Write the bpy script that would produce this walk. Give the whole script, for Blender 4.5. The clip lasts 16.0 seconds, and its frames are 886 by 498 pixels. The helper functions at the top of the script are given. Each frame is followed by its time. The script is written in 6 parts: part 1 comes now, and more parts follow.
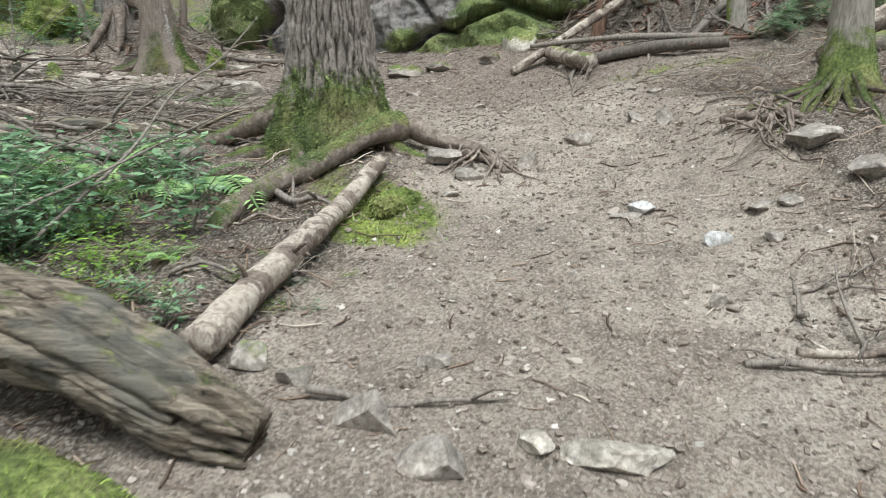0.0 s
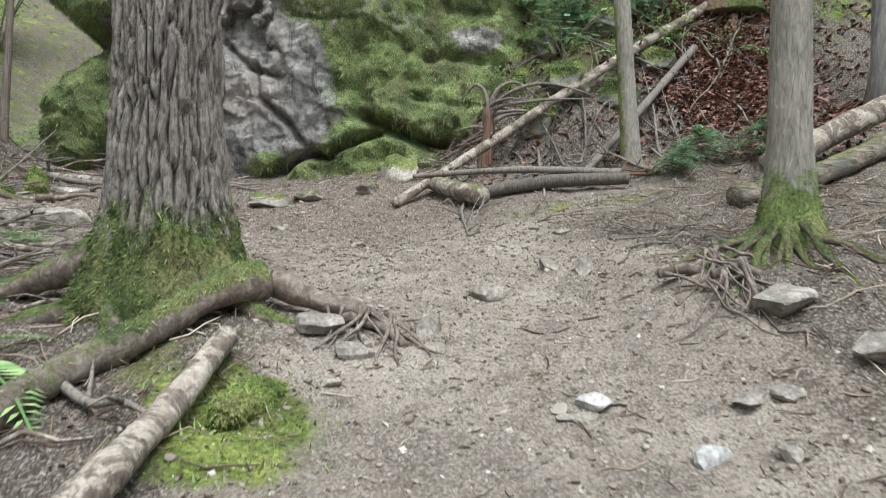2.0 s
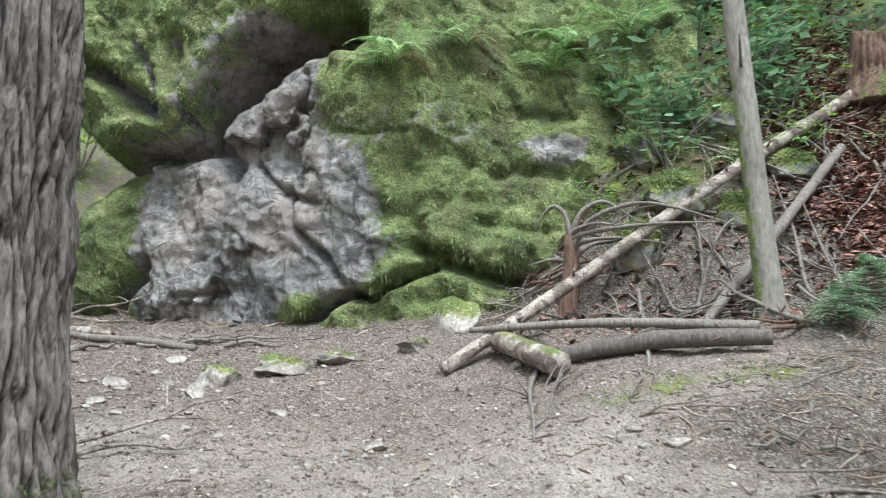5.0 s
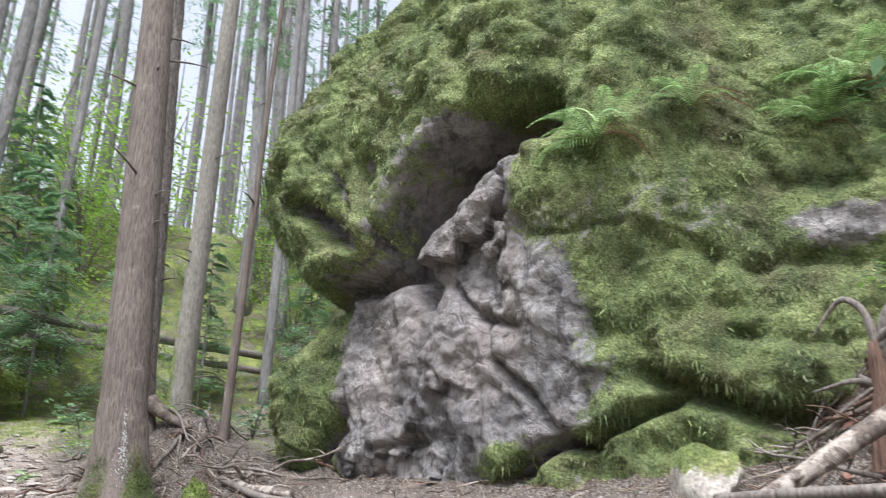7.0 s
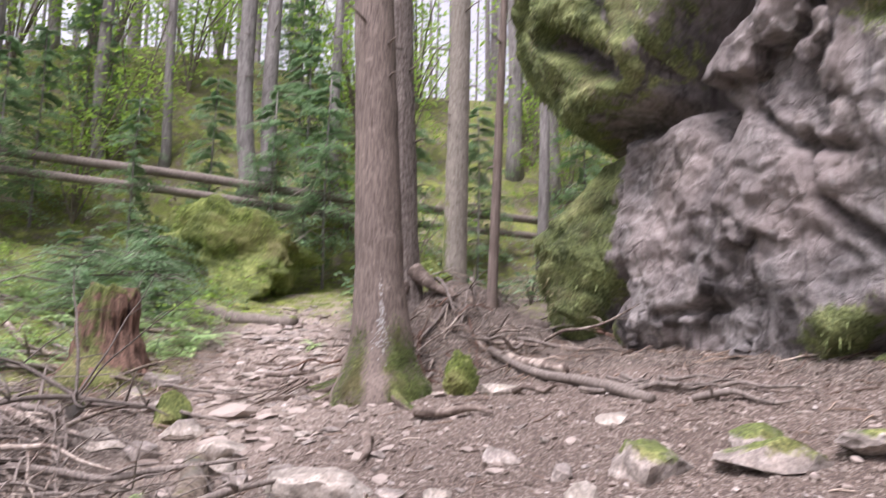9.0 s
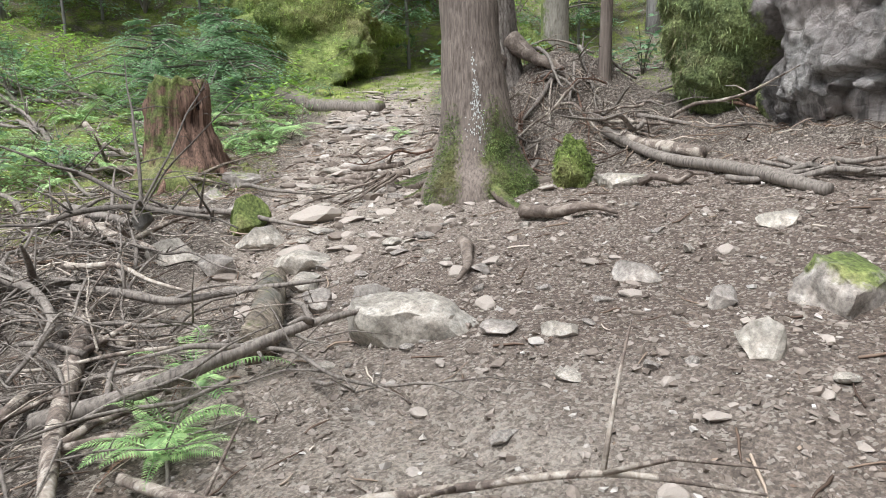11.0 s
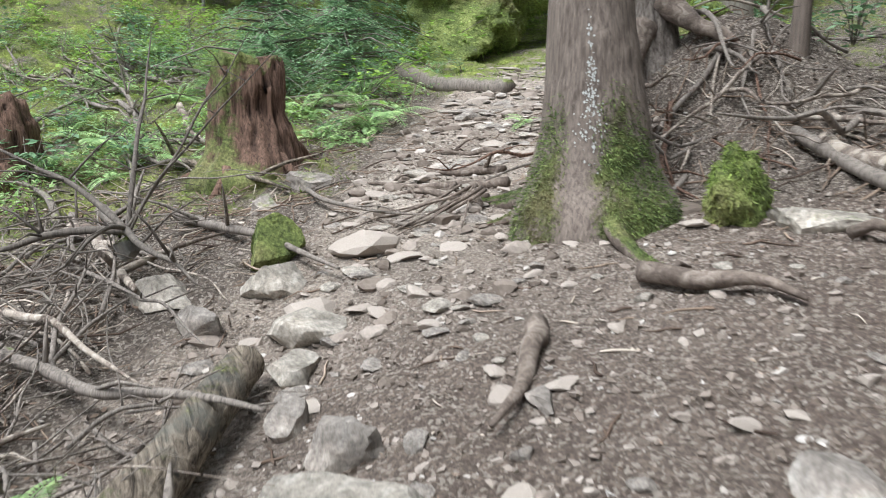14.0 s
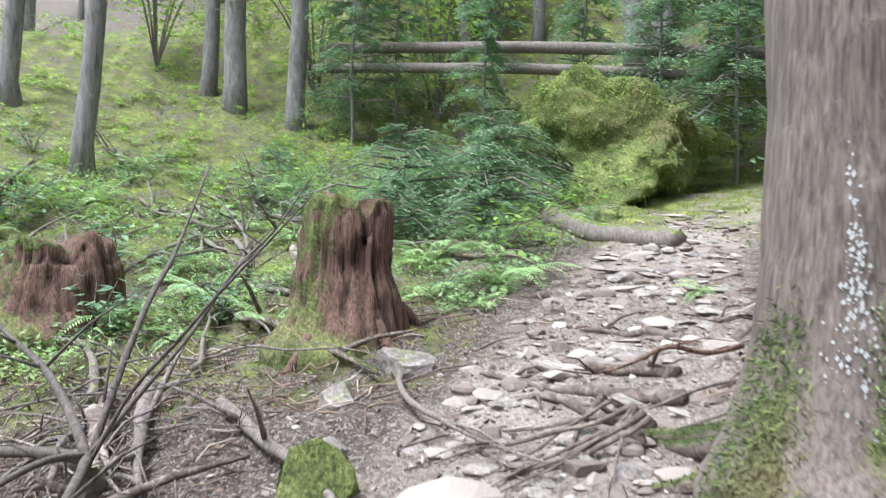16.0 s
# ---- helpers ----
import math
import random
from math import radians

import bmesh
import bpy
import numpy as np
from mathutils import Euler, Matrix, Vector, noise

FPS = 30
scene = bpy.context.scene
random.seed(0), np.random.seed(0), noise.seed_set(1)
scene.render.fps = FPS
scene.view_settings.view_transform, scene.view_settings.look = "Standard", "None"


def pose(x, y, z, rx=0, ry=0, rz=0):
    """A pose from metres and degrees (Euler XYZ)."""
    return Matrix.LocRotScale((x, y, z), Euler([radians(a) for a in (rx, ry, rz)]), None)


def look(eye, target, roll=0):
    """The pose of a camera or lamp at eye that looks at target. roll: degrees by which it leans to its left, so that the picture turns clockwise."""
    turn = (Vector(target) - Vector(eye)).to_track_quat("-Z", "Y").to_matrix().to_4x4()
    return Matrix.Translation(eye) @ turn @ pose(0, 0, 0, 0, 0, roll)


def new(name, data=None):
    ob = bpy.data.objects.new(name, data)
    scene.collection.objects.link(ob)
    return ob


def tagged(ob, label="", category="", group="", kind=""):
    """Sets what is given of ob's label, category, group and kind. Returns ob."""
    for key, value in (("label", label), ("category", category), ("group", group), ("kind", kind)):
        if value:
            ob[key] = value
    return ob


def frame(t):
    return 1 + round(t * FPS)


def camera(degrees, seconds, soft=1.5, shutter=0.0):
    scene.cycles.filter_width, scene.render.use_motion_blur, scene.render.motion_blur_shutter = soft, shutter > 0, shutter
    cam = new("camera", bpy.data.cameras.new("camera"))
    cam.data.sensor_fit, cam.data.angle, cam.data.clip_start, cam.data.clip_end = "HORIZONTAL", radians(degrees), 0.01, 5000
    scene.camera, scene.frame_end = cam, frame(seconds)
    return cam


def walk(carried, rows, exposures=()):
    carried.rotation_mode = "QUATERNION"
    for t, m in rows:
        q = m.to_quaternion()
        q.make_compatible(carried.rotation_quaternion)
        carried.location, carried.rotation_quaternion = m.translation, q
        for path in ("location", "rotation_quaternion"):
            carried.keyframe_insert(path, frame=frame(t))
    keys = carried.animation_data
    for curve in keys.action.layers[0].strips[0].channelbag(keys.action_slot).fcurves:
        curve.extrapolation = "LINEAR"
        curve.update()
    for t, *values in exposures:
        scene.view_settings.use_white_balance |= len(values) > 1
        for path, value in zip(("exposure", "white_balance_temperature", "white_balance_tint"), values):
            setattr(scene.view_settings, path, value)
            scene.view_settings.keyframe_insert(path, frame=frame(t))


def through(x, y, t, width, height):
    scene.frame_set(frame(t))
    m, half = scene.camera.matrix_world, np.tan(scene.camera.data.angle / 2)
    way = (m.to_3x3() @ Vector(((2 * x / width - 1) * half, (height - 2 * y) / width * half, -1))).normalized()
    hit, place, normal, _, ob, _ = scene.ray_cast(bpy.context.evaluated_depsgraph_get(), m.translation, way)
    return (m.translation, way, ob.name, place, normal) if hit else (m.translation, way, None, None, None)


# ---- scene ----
cam = camera(60.99, 16.0, soft=0.9, shutter=0.4)
# seconds, eye, target, roll
PATH = [
    (0, (0.006, 0.002, 1.499), (-0.086, 4.945, 0.753), -0.71),
    (0.5, (-0.076, 0.377, 1.516), (0.150, 5.336, 0.918), 0.05),
    (1, (-0.162, 0.757, 1.532), (0.438, 5.704, 1.127), 0.62),
    (1.5, (-0.156, 1.157, 1.627), (0.580, 6.100, 1.468), 0.32),
    (2, (-0.080, 1.619, 1.739), (0.716, 6.555, 1.785), -0.11),
    (2.5, (-0.087, 2.007, 1.820), (0.738, 6.931, 2.091), -0.07),
    (3, (0.044, 2.410, 1.834), (0.868, 7.317, 2.323), 0.31),
    (3.2, (0.109, 2.592, 1.898), (0.877, 7.502, 2.452), 0.52),
    (5.3, (0.825, 4.258, 2.581), (0.667, 9.193, 3.369), -0.87),
    (5.5, (0.916, 4.440, 2.619), (0.536, 9.353, 3.465), -1.18),
    (6, (1.084, 4.947, 2.665), (0.213, 9.749, 3.751), -1.09),
    (6.5, (1.297, 5.677, 2.726), (-0.038, 10.306, 4.066), -0.83),
    (7, (1.400, 6.242, 2.742), (-0.348, 10.633, 4.373), 0.45),
    (7.5, (1.337, 6.664, 2.775), (-0.766, 10.861, 4.497), 1.04),
    (8, (1.226, 7.035, 2.827), (-1.271, 11.064, 4.419), 1.39),
    (8.5, (1.037, 7.349, 2.880), (-1.929, 11.171, 4.140), 1.45),
    (9, (0.782, 7.593, 2.904), (-2.607, 11.192, 3.655), 0.95),
    (9.5, (0.607, 7.810, 2.932), (-3.117, 11.139, 3.159), 0.42),
    (10, (0.384, 7.955, 2.917), (-3.444, 11.163, 2.669), -0.41),
    (10.2, (0.274, 8.016, 2.942), (-3.544, 11.219, 2.534), -0.67),
    (12.3, (-0.334, 8.993, 3.068), (-4.200, 12.042, 2.200), -1.01),
    (12.5, (-0.389, 9.113, 3.107), (-4.293, 12.108, 2.221), -0.98),
    (13, (-0.613, 9.354, 3.141), (-4.665, 12.155, 2.288), -1.00),
    (13.5, (-0.880, 9.603, 3.150), (-5.130, 12.097, 2.302), -1.13),
    (14, (-1.258, 9.864, 3.182), (-5.651, 12.088, 2.319), -0.78),
    (14.5, (-1.678, 10.039, 3.241), (-6.171, 12.089, 2.453), 0.04),
    (15, (-2.008, 10.311, 3.251), (-6.636, 12.113, 2.672), 0.64),
    (15.5, (-2.408, 10.510, 3.326), (-7.142, 12.098, 3.066), 1.18),
    (16, (-2.776, 10.694, 3.379), (-7.600, 12.009, 3.393), 1.41),
]
# seconds, stops, kelvin, tint
EXPOSURES = [(0, 0.84, 5900, 4), (3, 0.92, 5700, 4), (5.5, 1.25, 5550, 3), (6.5, 1.25, 5650, 6), (7.5, 1.2, 5850, 21), (8.2, 1.2, 6000, 28), (9, 1.2, 6150, 29), (9.5, 1.25, 6050, 15), (9.8, 1.25, 6000, 12), (10.5, 1.15, 5950, 10), (12.5, 1.0, 5850, 9), (14.5, 1.1, 5800, 8), (16, 1.4, 5600, 12)]
walk(cam, [(t, look(eye, target, roll)) for t, eye, target, roll in PATH], EXPOSURES)

# ---------------------------------------------------------------- light
world = bpy.data.worlds.new("overcast_sky")
scene.world = world
world.use_nodes = True
wn = world.node_tree
sky = wn.nodes.new("ShaderNodeTexSky")
sky.sky_type, sky.sun_disc = "NISHITA", False
sky.sun_elevation, sky.sun_rotation = radians(63), radians(204)
sky.air_density, sky.dust_density, sky.ozone_density = 1.0, 4.0, 1.0
cloud = wn.nodes.new("ShaderNodeHueSaturation")
cloud.inputs["Saturation"].default_value = 0.15
wn.links.new(sky.outputs["Color"], cloud.inputs["Color"])
wn.links.new(cloud.outputs["Color"], wn.nodes["Background"].inputs["Color"])
wn.nodes["Background"].inputs["Strength"].default_value = 0.135
sun = new("sun", bpy.data.lights.new("sun", "SUN"))
sun.data.energy, sun.data.angle, sun.data.color = 2.15, radians(20), (1.0, 0.97, 0.93)
sun.matrix_world = look((5, -11, 24), (0, 0, 0))

# ---------------------------------------------------------------- materials


class Nodes:
    """A small wrapper for building a Principled material."""

    def __init__(self, name, rough=0.85, spec=0.3):
        self.mat = bpy.data.materials.new(name)
        self.mat.use_nodes = True
        self.tree = self.mat.node_tree
        self.bsdf = self.tree.nodes["Principled BSDF"]
        self.bsdf.inputs["Roughness"].default_value = rough
        self.bsdf.inputs["Specular IOR Level"].default_value = spec
        self.coord = self.tree.nodes.new("ShaderNodeTexCoord").outputs["Object"]

    def plug(self, socket, value):
        if hasattr(value, "is_linked"):
            self.tree.links.new(value, socket)
        else:
            socket.default_value = value

    def stretch(self, sx, sy, sz):
        n = self.tree.nodes.new("ShaderNodeMapping")
        n.inputs["Scale"].default_value = (sx, sy, sz)
        self.plug(n.inputs["Vector"], self.coord)
        return n.outputs["Vector"]

    def noise(self, scale, detail=6.0, rough=0.6, vec=None, distort=0.0):
        n = self.tree.nodes.new("ShaderNodeTexNoise")
        n.inputs["Scale"].default_value, n.inputs["Detail"].default_value = scale, detail
        n.inputs["Roughness"].default_value, n.inputs["Distortion"].default_value = rough, distort
        self.plug(n.inputs["Vector"], vec or self.coord)
        return n.outputs["Fac"]

    def warped(self, scale, amount):
        """The coordinates, bent by noise."""
        n = self.tree.nodes.new("ShaderNodeTexNoise")
        n.inputs["Scale"].default_value = scale
        self.plug(n.inputs["Vector"], self.coord)
        s = self.tree.nodes.new("ShaderNodeVectorMath")
        s.operation = "MULTIPLY_ADD"
        self.plug(s.inputs[0], n.outputs["Color"])
        s.inputs[1].default_value = (amount,) * 3
        self.plug(s.inputs[2], self.coord)
        return s.outputs["Vector"]

    def cells(self, scale, vec=None, feature="F1", out="Distance"):
        n = self.tree.nodes.new("ShaderNodeTexVoronoi")
        n.feature = feature
        n.inputs["Scale"].default_value = scale
        self.plug(n.inputs["Vector"], vec or self.coord)
        return n.outputs[out]

    def ramp(self, fac, *stops):
        n = self.tree.nodes.new("ShaderNodeValToRGB")
        while len(n.color_ramp.elements) < len(stops):
            n.color_ramp.elements.new(0.5)
        for e, (p, c) in zip(n.color_ramp.elements, stops):
            e.position, e.color = p, (*c, 1) if isinstance(c, tuple) else (c, c, c, 1)
        self.plug(n.inputs["Fac"], fac)
        return n.outputs["Color"]

    def mix(self, fac, a, b, blend="MIX"):
        n = self.tree.nodes.new("ShaderNodeMix")
        n.data_type, n.blend_type = "RGBA", blend
        for i, v in ((0, fac), (6, a), (7, b)):
            self.plug(n.inputs[i], (*v, 1) if isinstance(v, tuple) else v)
        return n.outputs[2]

    def maths(self, op, a, b=0.0):
        n = self.tree.nodes.new("ShaderNodeMath")
        n.operation = op
        self.plug(n.inputs[0], a)
        self.plug(n.inputs[1], b)
        return n.outputs[0]

    def attr(self, name):
        n = self.tree.nodes.new("ShaderNodeAttribute")
        n.attribute_name = name
        return n.outputs["Fac"]

    def island(self):
        return self.tree.nodes.new("ShaderNodeNewGeometry").outputs["Random Per Island"]

    def item(self):
        return self.tree.nodes.new("ShaderNodeObjectInfo").outputs["Random"]

    def done(self, colour, bump=None, strength=0.5, distance=0.02):
        self.plug(self.bsdf.inputs["Base Color"], (*colour, 1) if isinstance(colour, tuple) else colour)
        if bump is not None:
            n = self.tree.nodes.new("ShaderNodeBump")
            n.inputs["Strength"].default_value, n.inputs["Distance"].default_value = strength, distance
            self.plug(n.inputs["Height"], bump)
            self.plug(self.bsdf.inputs["Normal"], n.outputs["Normal"])
        return self.mat


def moss_colour(m, bright=1.0, scale=1.0, blue=0.75):
    a = m.noise(2.3 * scale, 5, 0.65)
    b = m.noise(38 * scale, 4, 0.7)
    big = m.ramp(a, (0.28, (0.05 * bright, 0.066 * bright, 0.03 * bright * blue)), (0.46, (0.105 * bright, 0.13 * bright, 0.05 * bright * blue)), (0.6, (0.175 * bright, 0.205 * bright, 0.08 * bright * blue)), (0.78, (0.29 * bright, 0.3 * bright, 0.15 * bright * blue)))
    brown = m.ramp(m.noise(1.1 * scale, 6, 0.7), (0.5, 0.0), (0.66, 0.65))
    big = m.mix(brown, big, (0.17, 0.135, 0.075))
    fine = m.ramp(b, (0.33, 0.28), (0.5, 0.9), (0.68, 1.7))
    return m.mix(0.8, big, fine, "MULTIPLY")


def mossy(name, base, bump, rough=0.9, bright=1.0, blue=0.75, strength=0.6, distance=0.03):
    """A surface, made by base(m), that moss overgrows by the attribute 'moss' and noise."""
    m = Nodes(name, rough)
    under = base(m)
    edge = m.maths("ADD", m.attr("moss"), m.maths("MULTIPLY", m.maths("SUBTRACT", m.noise(6, 8, 0.7), 0.5), 1.3))
    cover = m.ramp(edge, (0.42, 0.0), (0.58, 1.0))
    colour = m.mix(cover, under, moss_colour(m, bright, 1.0, blue))
    fuzz = m.maths("ADD", m.noise(45, 5, 0.7), m.noise(14, 4, 0.6))
    height = m.mix(cover, bump(m), fuzz)
    return m.done(colour, height, strength, distance)


def bark_base(dark, light, sx, sz):
    def base(m):
        v = m.stretch(sx, sx, sz)
        a = m.noise(1.0, 8, 0.65, v, 0.6)
        b = m.noise(0.9, 3, 0.5)
        c = m.ramp(a, (0.33, dark), (0.5, tuple((p + q) / 2 for p, q in zip(dark, light))), (0.7, light))
        # furrows have darker bark; pointiness also paints shade into every crease
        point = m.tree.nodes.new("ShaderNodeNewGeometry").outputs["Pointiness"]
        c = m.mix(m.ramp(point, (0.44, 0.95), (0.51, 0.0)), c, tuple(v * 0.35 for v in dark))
        lichen = m.ramp(m.noise(5.5, 7, 0.7), (0.6, 0.0), (0.72, 0.6))
        c = m.mix(lichen, c, tuple(min(1.0, v * 1.25 + 0.03) for v in light))
        return m.mix(0.35, c, m.ramp(b, (0.3, 0.55), (0.7, 1.25)), "MULTIPLY")
    return base


def bark_bump(sx, sz):
    def bump(m):
        return m.noise(1.0, 8, 0.7, m.stretch(sx, sx, sz), 0.6)
    return bump


def peeled_base(m):
    """Bleached wood with strips of dark bark still on it."""
    a = m.noise(16, 8, 0.7, None, 1.4)
    c = m.ramp(a, (0.3, (0.16, 0.125, 0.1)), (0.5, (0.33, 0.28, 0.225)), (0.7, (0.5, 0.45, 0.385)))
    bark = m.ramp(m.noise(4.2, 7, 0.72, None, 0.8), (0.47, 0.0), (0.52, 0.9))
    rind = m.ramp(m.noise(30, 5, 0.7), (0.35, (0.05, 0.037, 0.03)), (0.65, (0.19, 0.145, 0.115)))
    return m.mix(bark, c, rind)


def root_base(m):
    c = m.ramp(m.noise(14, 8, 0.7, None, 1.0), (0.3, (0.06, 0.046, 0.036)), (0.5, (0.16, 0.125, 0.1)), (0.72, (0.34, 0.29, 0.24)))
    return m.mix(0.6, c, m.ramp(m.noise(3, 4, 0.6), (0.35, 0.6), (0.65, 1.25)), "MULTIPLY")


def peeled_bump(m):
    return m.maths("ADD", m.noise(22, 8, 0.72, None, 1.0), m.maths("MULTIPLY", m.noise(4.2, 7, 0.72, None, 0.8), 1.5))


LOGGRAIN = (1.6, 24.0, 24.0)


def log_base(m):
    a = m.noise(1.0, 8, 0.7, m.stretch(*LOGGRAIN), 1.2)
    c = m.ramp(a, (0.36, (0.025, 0.02, 0.015)), (0.47, (0.15, 0.12, 0.088)), (0.6, (0.32, 0.265, 0.2)), (0.75, (0.48, 0.41, 0.32)))
    patch = m.ramp(m.noise(2.2, 6, 0.7), (0.52, 0.0), (0.62, 0.65))
    return m.mix(patch, c, (0.13, 0.13, 0.11))


def log_bump(m):
    return m.noise(1.0, 8, 0.75, m.stretch(*LOGGRAIN), 1.2)


LICHEN = Nodes("white_lichen").done((0.5, 0.51, 0.48))
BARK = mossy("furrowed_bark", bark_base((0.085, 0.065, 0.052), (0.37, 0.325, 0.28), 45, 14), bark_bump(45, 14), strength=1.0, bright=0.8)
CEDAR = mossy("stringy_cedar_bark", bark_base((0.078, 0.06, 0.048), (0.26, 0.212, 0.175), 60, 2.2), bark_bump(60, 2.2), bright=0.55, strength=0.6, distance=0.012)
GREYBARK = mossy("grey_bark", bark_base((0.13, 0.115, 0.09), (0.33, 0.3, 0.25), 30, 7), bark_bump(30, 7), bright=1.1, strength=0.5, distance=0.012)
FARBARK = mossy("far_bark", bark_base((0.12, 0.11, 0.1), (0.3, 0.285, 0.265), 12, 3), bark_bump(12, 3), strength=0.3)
PALEWOOD = mossy("weathered_pale_wood", peeled_base, peeled_bump, strength=0.6, distance=0.012)
ROOT = mossy("brown_root_bark", root_base, peeled_bump, bright=0.75, strength=0.7, distance=0.015)
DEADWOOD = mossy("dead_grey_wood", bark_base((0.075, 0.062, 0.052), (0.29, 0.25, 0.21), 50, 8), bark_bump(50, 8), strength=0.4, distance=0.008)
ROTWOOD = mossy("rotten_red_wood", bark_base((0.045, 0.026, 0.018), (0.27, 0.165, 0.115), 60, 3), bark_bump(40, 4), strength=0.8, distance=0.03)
LOGWOOD = mossy("split_log_wood", log_base, log_bump, strength=0.9, distance=0.03)
SHOOT = mossy("dark_shrub_bark", bark_base((0.05, 0.042, 0.035), (0.17, 0.145, 0.12), 50, 8), bark_bump(50, 8), strength=0.4, distance=0.008)


def rock_base(dark, mid, light, s=1.0):
    def base(m):
        a = m.noise(1.6 * s, 9, 0.66, None, 0.4)
        c = m.ramp(a, (0.28, dark), (0.5, mid), (0.72, light))
        veins = m.ramp(m.noise(9 * s, 8, 0.75), (0.36, 0.45), (0.64, 1.35))
        warm = m.ramp(m.noise(0.9 * s, 4, 0.6), (0.5, 0.0), (0.7, 0.35))
        c = m.mix(warm, c, (0.3, 0.24, 0.19))
        tone = m.ramp(m.noise(0.45 * s, 3, 0.5), (0.35, 0.6), (0.65, 1.3))
        return m.mix(0.7, m.mix(0.85, c, veins, "MULTIPLY"), tone, "MULTIPLY")
    return base


def rock_bump(s=1.0):
    def bump(m):
        return m.maths("ADD", m.noise(7 * s, 10, 0.75), m.cells(5 * s))
    return bump


def cliff_base(m):
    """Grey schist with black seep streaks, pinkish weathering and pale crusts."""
    c = rock_base((0.1, 0.096, 0.091), (0.31, 0.288, 0.268), (0.54, 0.508, 0.472))(m)
    c = m.mix(m.ramp(m.noise(0.7, 5, 0.6), (0.42, 0.0), (0.6, 0.6)), c, (0.37, 0.31, 0.28))
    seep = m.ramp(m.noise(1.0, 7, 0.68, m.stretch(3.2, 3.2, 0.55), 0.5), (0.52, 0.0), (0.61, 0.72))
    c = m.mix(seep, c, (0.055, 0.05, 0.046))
    crust = m.ramp(m.noise(5, 8, 0.75), (0.58, 0.0), (0.68, 0.55))
    c = m.mix(crust, c, (0.46, 0.45, 0.42))
    return m.mix(0.45, c, m.ramp(cracks(m), (0.0, 0.2), (0.8, 1.0)), "MULTIPLY")


def cracks(m):
    """0 in the cracks of the rock, 1 between them."""
    wide = m.ramp(m.cells(1.3, m.warped(1.5, 0.9), "DISTANCE_TO_EDGE"), (0.0, 0.0), (0.035, 1.0))
    fine = m.ramp(m.cells(4.5, m.warped(4, 0.35), "DISTANCE_TO_EDGE"), (0.0, 0.35), (0.06, 1.0))
    here = m.ramp(m.noise(1.3, 5, 0.65), (0.42, 1.0), (0.58, 0.0))
    there = m.ramp(m.noise(2.4, 5, 0.65), (0.4, 1.0), (0.52, 0.0))
    return m.maths("MULTIPLY", m.maths("MAXIMUM", wide, here), m.maths("MAXIMUM", fine, there))


def cliff_bump(m):
    slate = m.noise(1.0, 9, 0.75, m.stretch(4.0, 4.0, 8.0), 0.0)
    return m.maths("ADD", m.maths("ADD", m.noise(8, 10, 0.78), m.maths("MULTIPLY", slate, 0.7)), m.maths("MULTIPLY", cracks(m), 0.25))


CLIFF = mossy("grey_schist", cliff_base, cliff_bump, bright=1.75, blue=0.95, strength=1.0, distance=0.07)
STONE = mossy("grey_stone", rock_base((0.14, 0.12, 0.1), (0.275, 0.242, 0.208), (0.43, 0.4, 0.355), 4), rock_bump(4), strength=0.5, distance=0.012)
PALESTONE = mossy("pale_stone", rock_base((0.17, 0.148, 0.118), (0.33, 0.295, 0.245), (0.5, 0.465, 0.405), 4), rock_bump(4), strength=0.4, distance=0.01)
WHITESTONE = mossy("white_stone", rock_base((0.34, 0.325, 0.3), (0.46, 0.445, 0.42), (0.58, 0.565, 0.54), 4), rock_bump(4), strength=0.3, distance=0.008)
MOSSROCK = mossy("moss_covered_rock", rock_base((0.08, 0.08, 0.07), (0.2, 0.19, 0.17), (0.34, 0.33, 0.3)), rock_bump(), bright=1.5, strength=0.9, distance=0.05)


def pebbles_material():
    m = Nodes("mixed_pebbles", 0.8)
    c = m.ramp(m.island(), (0.0, (0.12, 0.094, 0.073)), (0.5, (0.245, 0.2, 0.163)), (0.9, (0.36, 0.31, 0.262)), (1.0, (0.5, 0.46, 0.41)))
    c = m.mix(0.6, c, m.ramp(m.noise(40, 6), (0.3, 0.6), (0.7, 1.2)), "MULTIPLY")
    return m.done(c, m.noise(60, 5), 0.3, 0.004)


def litter_material(name, *stops):
    m = Nodes(name, 0.85)
    return m.done(m.ramp(m.island(), *stops))


PEBBLES = pebbles_material()
LITTER = litter_material("twig_litter", (0.0, (0.05, 0.032, 0.022)), (0.45, (0.16, 0.11, 0.078)), (0.8, (0.29, 0.215, 0.155)), (1.0, (0.5, 0.43, 0.35)))


